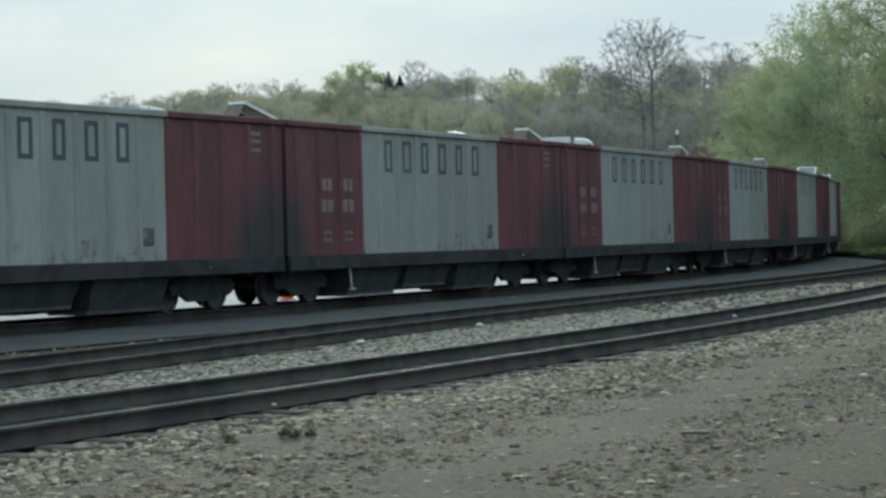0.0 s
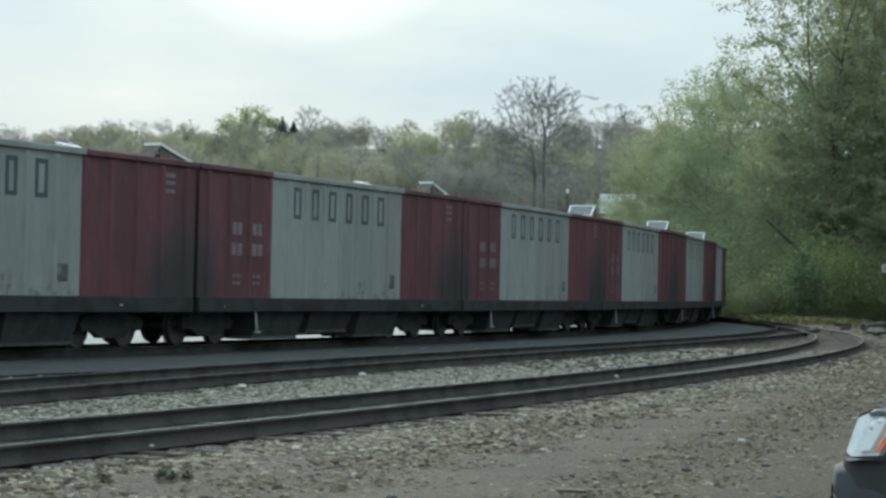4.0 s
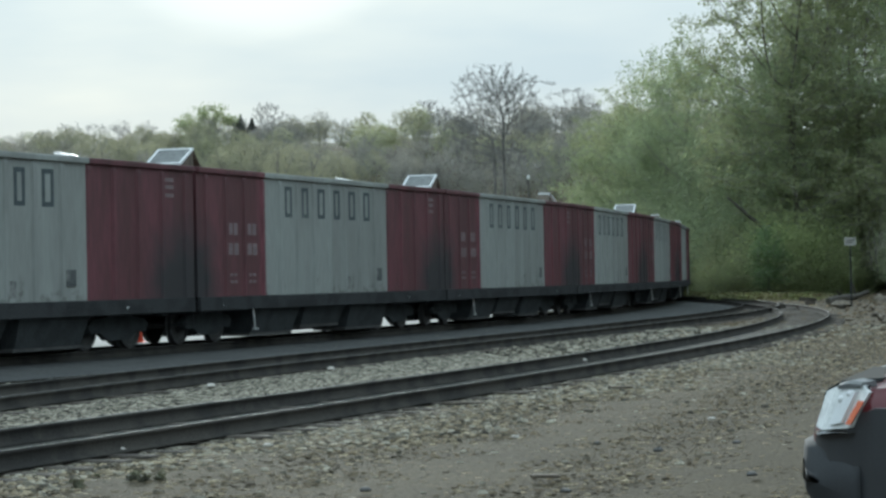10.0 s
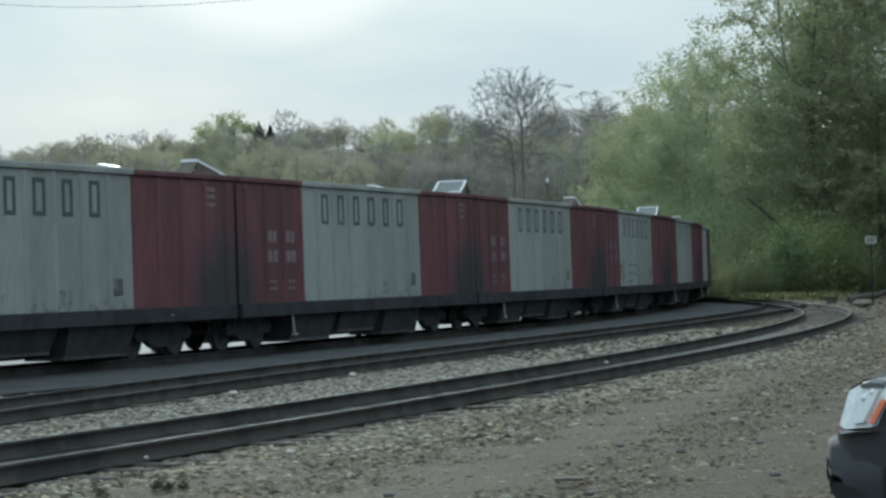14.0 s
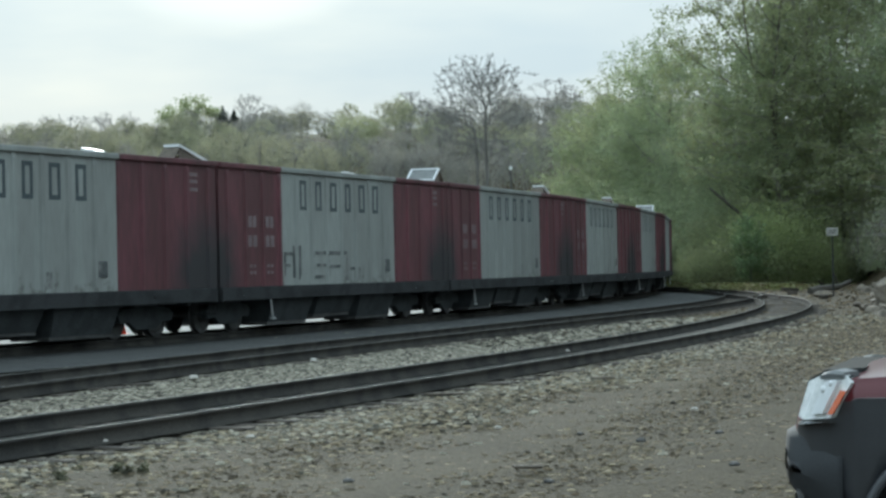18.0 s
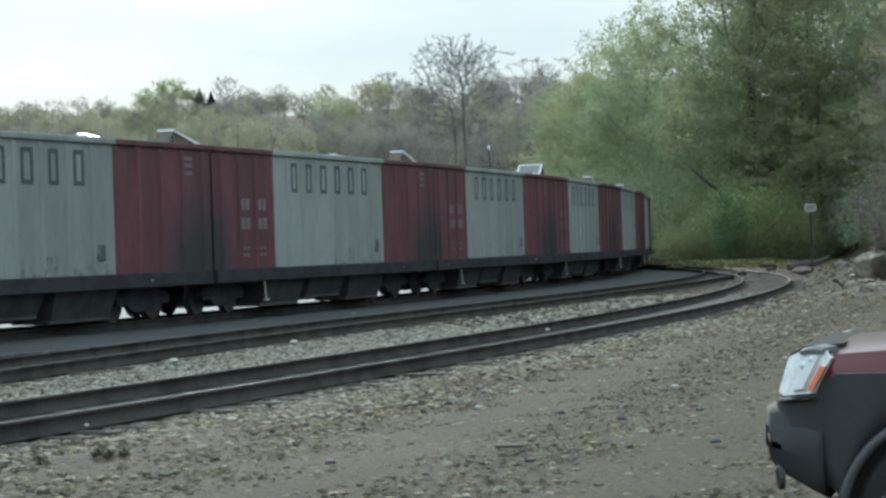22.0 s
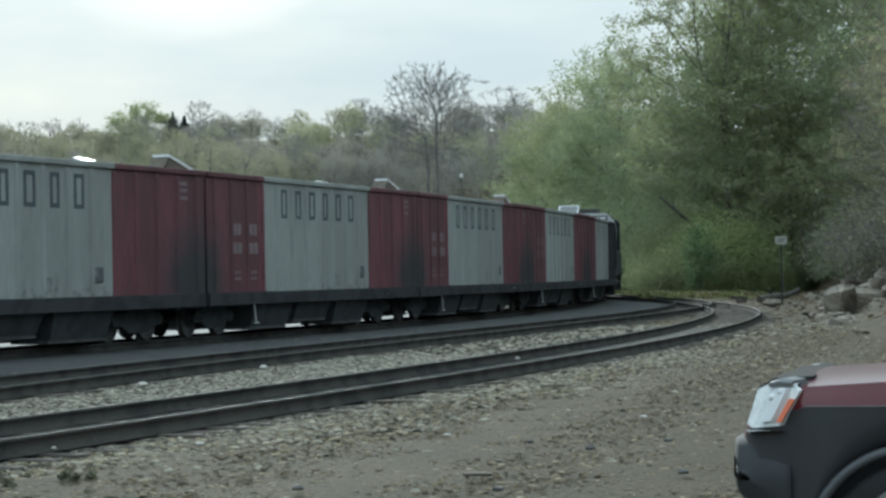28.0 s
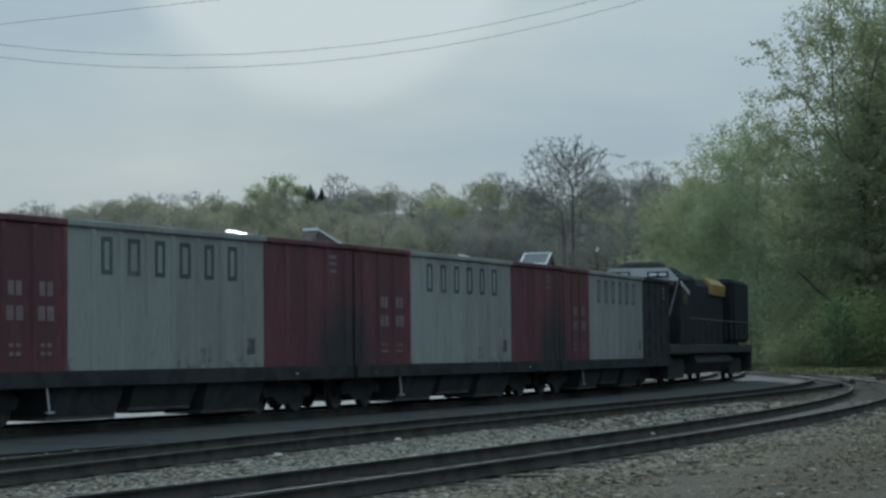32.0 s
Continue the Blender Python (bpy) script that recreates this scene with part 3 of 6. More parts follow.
        for yy in (-0.9, 0.9):
            part("end_post", Shape().box(e * 6.55 - 0.05, e * 6.55 + 0.05, yy - 0.05, yy + 0.05, 0.86, 1.45), M_BLACKSTEEL, car)
        part("end_sill", Shape().box(e * 6.72 - 0.1, e * 6.72 + 0.1, -SIDE + 0.05, SIDE - 0.05, 0.66, 0.92, bevel=0.015), M_BLACKSTEEL, car)
        for yy in (-1.38, 1.38):
            lx = e * (END[e] - 0.09)
            inner_y = yy - 0.38 * (1 if yy > 0 else -1)
            ladder = Shape().tube((lx, yy, 0.42), (lx, yy, SILL), 0.014, n=6).tube((lx, inner_y, 0.42), (lx, inner_y, SILL), 0.014, n=6)
            for z in (0.45, 0.72):
                ladder.tube((lx, yy, z), (lx, inner_y, z), 0.012, n=6)
            part("ladder", ladder, M_BLACKSTEEL, car)
        coupler = Shape().box(e * 7.05 - 0.4, e * 7.05 + 0.4, -0.08, 0.08, 0.72, 0.9, bevel=0.02).box(e * 7.38 - 0.11, e * 7.38 + 0.11, -0.15, 0.15, 0.66, 0.96, bevel=0.04)
        part("coupler", coupler, M_STEEL, car)
        part("hose", Shape().tube((e * 6.9, 0.35, 0.75), (e * 7.15, 0.35, 0.4), 0.025, n=6).tube((e * 7.15, 0.35, 0.4), (e * 7.42, 0.3, 0.55), 0.025, n=6), M_RUBBER, car)
        truck = new("truck")
        truck.parent = car
        truck.matrix_basis = pose(e * 5.62, 0, 0)
        for yy in (-1, 1):
            frame_poly = [(-1.15, 0.5), (-1.0, 0.62), (-0.5, 0.66), (-0.3, 0.74), (0.3, 0.74), (0.5, 0.66), (1.0, 0.62), (1.15, 0.5), (1.05, 0.34), (0.7, 0.36), (0.42, 0.2), (-0.42, 0.2), (-0.7, 0.36), (-1.05, 0.34)]
            part("side_frame", Shape().prism(frame_poly, yy * 1.0 - 0.07, yy * 1.0 + 0.07), M_BLACK, truck)
            springs = Shape()
            for dx in (-0.18, 0.0, 0.18):
                springs.tube((dx, yy * 1.0, 0.28), (dx, yy * 1.0, 0.6), 0.07, n=8)
            part("spring_nest", springs, M_STEEL, truck)
        part("bolster", Shape().box(-0.22, 0.22, -1.05, 1.05, 0.42, 0.72, bevel=0.03), M_BLACK, truck)
        for dx in (-0.86, 0.86):
            ws = Shape().tube((0, -1.05, 0), (0, 1.05, 0), 0.075, n=10)
            for yy in (-1, 1):
                ws.turned([(0.12, yy * 0.68), (0.44, yy * 0.69), (0.45, yy * 0.715), (0.42, yy * 0.73), (0.415, yy * 0.82), (0.36, yy * 0.825), (0.33, yy * 0.79), (0.16, yy * 0.79), (0.13, yy * 0.84), (0.05, yy * 0.84)], n=20)
            part("wheelset", ws, M_STEEL, truck, at=pose(dx, 0, 0.42))
    part("centre_sill", Shape().box(-6.7, 6.7, -0.3, 0.3, 0.68, 0.98), M_BLACK, car)
    for x, low in ((-2.75, 0.18), (0.0, 0.29), (2.75, 0.16)):
        for yy in (-1, 1):
            chute = Shape().loft([[(x - 1.25, yy * 1.5 - 0.02, 0.98), (x + 1.25, yy * 1.5 - 0.02, 0.98), (x + 1.25, yy * 0.3, 0.98), (x - 1.25, yy * 0.3, 0.98)],
                                  [(x - 1.12, yy * 1.25, low), (x + 1.12, yy * 1.25, low), (x + 1.12, yy * 0.4, low), (x - 1.12, yy * 0.4, low)]])
            part("hopper_chute", chute, M_BLACK, car)
            part("gate", Shape().box(x - 1.15, x + 1.15, yy * 0.8 - 0.44, yy * 0.8 + 0.44, low - 0.07, low, bevel=0.01), M_STEEL, car)
    part("air_tank", Shape().tube((2.9, -1.1, 0.62), (4.0, -1.1, 0.62), 0.2, n=12), M_BLACK, car)
    part("brake_pipe", Shape().tube((-6.6, -1.25, 0.72), (6.6, -1.25, 0.72), 0.025, n=6).tube((-6.6, 1.25, 0.72), (6.6, 1.25, 0.72), 0.025, n=6), M_STEEL, car)
    part("gate_lever", Shape().tube((-4.25, -1.5, 0.75), (-4.21, -1.53, 0.3), 0.022, n=6).box(-4.3, -4.08, -1.56, -1.5, 0.26, 0.3), M_ALU, car, "pale worn lever")
    for x, z, a, b in ((5.1, 0.86, 0.06, 0.03), (-5.9, 0.84, 0.04, 0.03)):
        part("reflector", Shape().box(x - a, x + a, -1.6, -1.545, z - b, z + b, bevel=0.01), M_PALEGREY, car, "pale worn reflector plate")
    # a load of crushed stone, uneven below the rim
    n = 24
    heap = []
    hr = random.Random(kind)
    for i in range(n + 1):
        for j in range(5):
            x, yy = -END[-1] + 0.08 + (END[-1] + END[1] - 0.16) * i / n, -SIDE + 0.05 + (2 * SIDE - 0.1) * j / 4
            heap.append((x, yy, 3.0 + 0.35 * math.cos((j - 2) * 0.75) * abs(math.sin(i * 0.5 + kind)) + hr.uniform(-0.06, 0.06)))
    part("stone_load", Shape().add(heap, [(i * 5 + j, (i + 1) * 5 + j, (i + 1) * 5 + j + 1, i * 5 + j + 1) for i in range(n) for j in range(4)]), M_STONE, car, "load of grey crushed stone")


def solar_panel(car, x, y, facing, flat=False):
    """A framed panel on a tilted stand on the car's rim."""
    tilt = 14 if flat else (30 if facing < 0 else 12)
    w, d = (0.5, 0.32) if flat else (0.85, 0.72) if facing < 0 else (0.4, 1.45)
    deep = 0.06 if facing > 0 else 0.05
    stand = new("solar_panel")
    stand.parent = car
    stand.matrix_basis = pose(x, y, TOP + (0.2 if flat else 0), 0, 0, facing)
    m = pose(0, 0, 0.05, tilt, 0, 0)
    frame_shape = Shape()
    for a in ((-w / 2, w / 2, 0, 0.05), (-w / 2, w / 2, d - 0.05, d), (-w / 2, -w / 2 + 0.05, 0.05, d - 0.05), (w / 2 - 0.05, w / 2, 0.05, d - 0.05)):
        frame_shape.box(a[0], a[1], a[2], a[3], 0, deep, m=m)
    part("panel_frame", frame_shape, M_TRUCKWHITE, stand, "white painted frame")
    part("solar_sheet", Shape().box(-w / 2 + 0.05, w / 2 - 0.05, 0.05, d - 0.05, 0.01, 0.035, m=m), M_CELL, stand)
    if flat:
        part("stand_side", Shape().box(-w / 2, w / 2, 0.0, 0.03, -0.35, 0.05), M_STEEL, stand)
    else:
        hgt = d * math.sin(radians(tilt))
        run = d * math.cos(radians(tilt))
        for sx in (-w / 2 + 0.02, w / 2 - 0.04):
            part("stand_side", Shape().loft([[(sx, 0.0, 0.0), (sx, run, 0.0), (sx, run, hgt)], [(sx + 0.02, 0.0, 0.0), (sx + 0.02, run, 0.0), (sx + 0.02, run, hgt)]]), M_WOOD, stand)
        part("stand_back", Shape().loft([[(-w / 2, run, hgt), (w / 2, run, hgt), (w / 2, run + 0.38, 0), (-w / 2, run + 0.38, 0)], [(-w / 2, run, hgt + 0.03), (w / 2, run, hgt + 0.03), (w / 2, run + 0.41, 0), (-w / 2, run + 0.41, 0)]]), M_WOOD, stand)


TURNED = (4, 5, 6, 8, 10, 13, 17)           # cars whose panel faces the yard
CARS = {}
base_car = {}
for k in range(-1, 18):
    name = "ballast_car"
    label = "open ballast hopper car with grey centre, red ends and solar panel"
    if k == 9:
        label = "open ballast hopper car with grey centre, red ends and black graffiti"
    facing = k in TURNED
    variant = (facing, (k + 1) % 3, k == 17)
    if k != 9 and variant in base_car:
        car = copy_thing(base_car[variant], pose(0, 0, 0))
    else:
        car = thing(name, label, "railway car", group="cars of the ballast train")
        car_parts(car, (k + 1) % 3 if k != 9 else 0, k == 17)
        if facing:
            solar_panel(car, -6.9, -0.7, -90)
        else:
            solar_panel(car, -5.75, -0.5, 90)
        solar_panel(car, 7.2, 0.95, 0, flat=True)
        if k != 9:
            base_car[variant] = car
        else:
            yy = -SIDE - 0.008
            for x0, x1, z0, z1 in ((-3.55, -3.45, 1.25, 1.8), (-3.5, -3.0, 1.72, 1.8), (-3.05, -2.9, 1.2, 1.95), (-3.5, -3.2, 1.45, 1.52), (-2.9, -2.62, 1.15, 1.25), (-2.7, -2.55, 1.25, 1.95),
                                   (-1.7, 0.4, 1.74, 1.82), (-1.6, -0.9, 1.45, 1.52), (-1.7, -1.1, 1.16, 1.24), (-0.9, -0.8, 1.1, 1.74), (-0.75, 0.0, 1.42, 1.49), (0.3, 0.42, 1.1, 1.74), (0.5, 0.95, 1.35, 1.43), (0.85, 0.95, 1.12, 1.43), (-0.05, 0.1, 1.1, 1.45)):
                part("graffiti", Shape().box(x0, x1, yy - 0.003, yy + 0.003, z0, z1), M_SOOT, car, "black sprayed stroke")
    CARS[k] = car


def engine():
    """A road switcher at the end of the train: cab toward the cars."""
    e = thing("locomotive", "dark diesel locomotive with pale cab front and yellow panel", "locomotive")
    part("underframe", Shape().box(-9.6, 15.4, -1.5, 1.5, 1.15, 1.5, bevel=0.03), M_BLACK, e)
    part("fuel_tank", Shape().loft([[(x, -1.3, 1.1), (x, -1.45, 0.8), (x, -1.1, 0.35), (x, 1.1, 0.35), (x, 1.45, 0.8), (x, 1.3, 1.1)] for x in (-2.6, 8.4)]), M_BLACK, e)
    part("short_hood", Shape().box(-9.2, -7.3, -1.0, 1.0, 1.5, 3.0, bevel=0.12), M_NAVY, e)
    cab = part("cab", Shape().loft([[(x, -1.52, 1.5), (x, -1.52, 3.9), (x, -1.1, 4.35), (x, 1.1, 4.35), (x, 1.52, 3.9), (x, 1.52, 1.5)] for x in (-7.3, -4.9)]), M_NAVY, e)
    part("cab_front", Shape().loft([[(x, -1.5, 3.84), (x, -1.5, 3.9), (x, -1.08, 4.34), (x, 1.08, 4.34), (x, 1.5, 3.9), (x, 1.5, 3.84)] for x in (-7.33, -7.305)]), M_PALEGREY, cab, "pale grey cab front")
    for y0, y1 in ((-1.3, -0.75), (-0.6, -0.05), (0.05, 0.6), (0.75, 1.3)):
        part("window", Shape().box(-7.345, -7.335, y0, y1, 3.42, 3.86), M_GLASSDARK, cab)
    for y0 in (-1.12, 0.32):
        board = part("number_board", Shape().box(-7.38, -7.335, y0, y0 + 0.8, 3.97, 4.2, bevel=0.01), M_PLASTIC, cab, "black number board")
        part("figure_mark", Shape().box(-7.39, -7.382, y0 + 0.08, y0 + 0.36, 4.03, 4.14).box(-7.39, -7.382, y0 + 0.44, y0 + 0.72, 4.03, 4.14), M_TRUCKWHITE, board)
    for side in (-1, 1):
        part("window", Shape().box(-6.8, -5.5, side * 1.53 - 0.005, side * 1.53 + 0.005, 3.0, 3.7), M_GLASSDARK, cab)
        part("eave", Shape().loft([[(x, side * 1.53, 3.82), (x, side * 1.55, 3.92), (x, side * 1.3, 4.17), (x, side * 1.27, 4.1)] for x in (-7.3, -4.9)]), M_NAVY, cab)
        part("stripe", Shape().prism([(-7.25, 3.72), (-7.25, 3.88), (-4.92, 3.52), (-4.92, 3.36)], side * 1.535 - 0.004, side * 1.535 + 0.004), M_PALEGREY, cab, "pale diagonal stripe")
    part("cooler_unit", Shape().box(-6.7, -5.4, -0.7, 0.7, 4.35, 4.58, bevel=0.05), M_STEEL, cab)
    part("long_hood", Shape().loft([[(x, -0.95, 1.5), (x, -0.95, 3.9), (x, -0.7, 4.2), (x, 0.7, 4.2), (x, 0.95, 3.9), (x, 0.95, 1.5)] for x in (-4.9, 14.7)]), M_NAVY, e)
    part("radiator", Shape().box(9.4, 14.6, -1.45, 1.45, 1.6, 4.4, bevel=0.15), M_NAVY, e)
    part("hood_end", Shape().box(14.7, 14.8, -0.93, 0.93, 1.55, 4.1), M_YELLOW, e, "yellow hood end")
    part("blower_duct", Shape().box(-4.8, -1.5, -1.3, -0.94, 1.6, 4.1, bevel=0.05), M_NAVY, e)
    part("yellow_panel", Shape().loft([[(x, -1.03, 3.62), (x, -1.06, 4.05), (x, -0.74, 4.34), (x, -0.7, 4.22), (x, -0.95, 3.95), (x, -0.95, 3.62)] for x in (4.6, 9.35)]), M_YELLOW, e, "yellow painted panel")
    for x in (-2.5, 0.6, 2.4):
        part("roof_fan", Shape().turned([(0.6, 0.0), (0.62, 0.12), (0.5, 0.2), (0.1, 0.2)], m=pose(x, 0, 4.2, 90, 0, 0)), M_STEEL, e)
    part("exhaust", Shape().box(-0.9, -0.2, -0.2, 0.2, 4.2, 4.5, bevel=0.04), M_STEEL, e)
    part("horn", Shape().tube((-6.6, 0, 4.5), (-6.0, 0, 4.5), 0.05, 0.09).box(-6.4, -6.3, -0.03, 0.03, 4.35, 4.5), M_STEEL, e)
    for side in (-1, 1):
        rail = Shape().tube((-4.7, side * 1.48, 2.5), (15.1, side * 1.48, 2.5), 0.02, n=6)
        for x in np.arange(-4.7, 15.2, 1.8):
            rail.tube((x, side * 1.48, 1.5), (x, side * 1.48, 2.5), 0.02, n=6)
        part("handrail", rail, M_STEEL, e)
        rail = Shape().tube((-9.4, side * 1.4, 2.4), (-7.3, side * 1.48, 3.9), 0.03, n=6)
        part("grab_rail", rail, M_STEEL, e)
        for x in (-8.8, 14.7):
            for i in range(4):
                part("step", Shape().box(x - 0.35, x + 0.35, side * 1.35 - 0.12, side * 1.35 + 0.12, 0.35 + 0.28 * i, 0.39 + 0.28 * i), M_BLACK, e)
    for end in (-1, 1):
        x = -9.6 if end < 0 else 15.4
        part("pilot", Shape().box(x - 0.1, x + 0.1, -1.45, 1.45, 0.25, 1.2, bevel=0.03), M_BLACK, e)
        part("coupler", Shape().box(x + end * 0.4 - 0.45, x + end * 0.4 + 0.45, -0.1, 0.1, 0.7, 0.92, bevel=0.03), M_STEEL, e)
        truck = new("truck")
        truck.parent = e
        truck.matrix_basis = pose(x - end * 3.6, 0, 0)
        for yy in (-1, 1):
            part("side_frame", Shape().prism([(-2.3, 0.6), (-2.0, 0.95), (2.0, 0.95), (2.3, 0.6), (2.0, 0.22), (-2.0, 0.22)], yy * 1.05 - 0.08, yy * 1.05 + 0.08), M_BLACK, truck)
        for dx in (-1.35, 1.35):
            ws = Shape().tube((0, -1.1, 0), (0, 1.1, 0), 0.09, n=10)
            for yy in (-1, 1):
                ws.turned([(0.12, yy * 0.68), (0.53, yy * 0.69), (0.54, yy * 0.715), (0.51, yy * 0.73), (0.505, yy * 0.82), (0.44, yy * 0.825), (0.4, yy * 0.79), (0.05, yy * 0.79)], n=20)
            part("wheelset", ws, M_STEEL, truck, at=pose(dx, 0, 0.51))
    return e


ENGINE = engine()


def ride(t, centre, half):
    """Pose of a vehicle at t whose middle lies centre metres along the far track, trucks half apart each way."""
    c = centre + float(np.interp(t, [a for a, _ in DIST], [b for _, b in DIST]))
    (xa, ya), (xb, yb) = on_far(c - half), on_far(c + half)
    return pose((xa + xb) / 2, (ya + yb) / 2, RAIL_TOP, 0, 0, math.degrees(math.atan2(yb - ya, xb - xa)))


def roll_wheels(owner, radius):
    """Key the turning of each wheelset of a vehicle."""
    for truck in owner.children:
        if not truck.name.startswith("truck"):
            continue
        for ws in truck.children:
            if not ws.name.startswith("wheelset"):
                continue
            at = ws.matrix_basis.translation.copy()
            rows = []
            n = 400
            for i in range(n + 1):
                t = SECONDS * i / n
                d = float(np.interp(t, [a for a, _ in DIST], [b for _, b in DIST]))
                rows.append((t, pose(*at, 0, math.degrees(d / radius) % 360, 0)))
            walk(ws, rows)


def motions():
    times = np.arange(0, SECONDS + 0.01, 1.0)
    for k, car in CARS.items():
        walk(car, [(float(t), ride(float(t), CAR * k + PANEL / 2, 5.62)) for t in times])
    for car in CARS.values():
        roll_wheels(car, 0.42)
    roll_wheels(ENGINE, 0.51)
    walk(ENGINE, [(float(t), ride(float(t), CAR * 17 + PANEL / 2 + 17.6, 6.0)) for t in times])
    walk(TRUCK, [(float(t), pose(9.0 + 9.2 * (float(t) - 1.2), 330, 12.03)) for t in times])


# ---------------------------------------------------------------- the lorry on the hill road
def lorry():
    """A white lorry with a long box trailer; x forward, front bumper at x = 0."""
    t = thing("lorry", "white lorry with long box trailer on the hill road", "truck")
    box = part("trailer", Shape().box(-21.6, -5.6, -1.3, 1.3, 1.15, 4.1, bevel=0.04), M_TRUCKWHITE, t, "white box trailer")
    part("trailer_mark", Shape().box(-14.8, -13.6, -1.31, -1.302, 2.7, 3.5).box(-13.4, -12.5, -1.31, -1.302, 2.7, 3.5).box(-12.3, -11.5, -1.31, -1.302, 2.7, 3.5).box(-11.2, -10.8, -1.31, -1.302, 2.98, 3.2).box(-10.5, -9.5, -1.31, -1.302, 2.7, 3.5).box(-9.3, -8.4, -1.31, -1.302, 2.7, 3.5), M_TRUCKBLUE, box, "navy blue bars")
    part("trailer_line", Shape().box(-18.0, -7.0, -1.31, -1.302, 2.24, 2.36), M_TRUCKBLUE, box)
    part("skirt", Shape().box(-16.5, -8.5, -1.25, -1.2, 0.55, 1.15), M_TRUCKWHITE, box)
    cabin = part("cabin", Shape().loft([[(x, -1.2, 0.8), (x, -1.2, z - 0.3), (x, -0.9, z), (x, 0.9, z), (x, 1.2, z - 0.3), (x, 1.2, 0.8)] for x, z in ((-4.9, 4.0), (-3.2, 3.9), (-2.4, 3.3), (-1.9, 2.4))]), M_TRUCKWHITE, t)
    part("windscreen", Shape().loft([[(-2.36, -1.0, 3.22), (-2.36, 1.0, 3.22)], [(-1.92, -1.0, 2.45), (-1.92, 1.0, 2.45)], [(-1.88, -1.0, 2.47), (-1.88, 1.0, 2.47)]], caps=False, closed=False), M_GLASSDARK, cabin)
    part("side_window", Shape().box(-3.4, -2.5, -1.215, -1.203, 2.3, 3.0), M_GLASSDARK, cabin)
    part("bonnet", Shape().loft([[(x, -1.0, 0.7), (x, -1.0, z - 0.2), (x, -0.7, z), (x, 0.7, z), (x, 1.0, z - 0.2), (x, 1.0, 0.7)] for x, z in ((-1.9, 2.3), (-0.4, 2.0), (-0.1, 1.6))]), M_TRUCKWHITE, t)
    part("bumper", Shape().box(-0.2, 0.0, -1.2, 1.2, 0.35, 0.75, bevel=0.03), M_CHROME, t)
    for y in (-1.25, 1.25):
        part("exhaust_stack", Shape().tube((-5.0, y * 0.9, 0.9), (-5.0, y * 0.9, 4.2), 0.08), M_CHROME, t)
    for x in (-1.2, -5.6, -6.9, -18.6, -19.9):
        for y in (-1.05, 1.05):
            part("wheel", Shape().turned([(0.2, -0.14), (0.48, -0.15), (0.51, -0.1), (0.51, 0.1), (0.48, 0.15), (0.2, 0.14)], m=pose(x, y, 0.51)), M_RUBBER, t)
    return t


TRUCK = lorry()


# ---------------------------------------------------------------- the parked car
def body_ring(x, w, zl, zs, wt, zt, crown):
    half = [(w * 0.72, zl), (w * 0.97, zl + 0.05), (w, zl + 0.16), (w * 1.005, zs - 0.05), (w * 0.985, zs), (wt + (w - wt) * 0.35, zt - 0.03), (wt, zt), (wt * 0.5, zt + crown * 0.8)]
    return [(x, y, z) for y, z in half] + [(x, 0, zt + crown)] + [(x, -y, z) for y, z in reversed(half)] + [(x, 0, zl)]


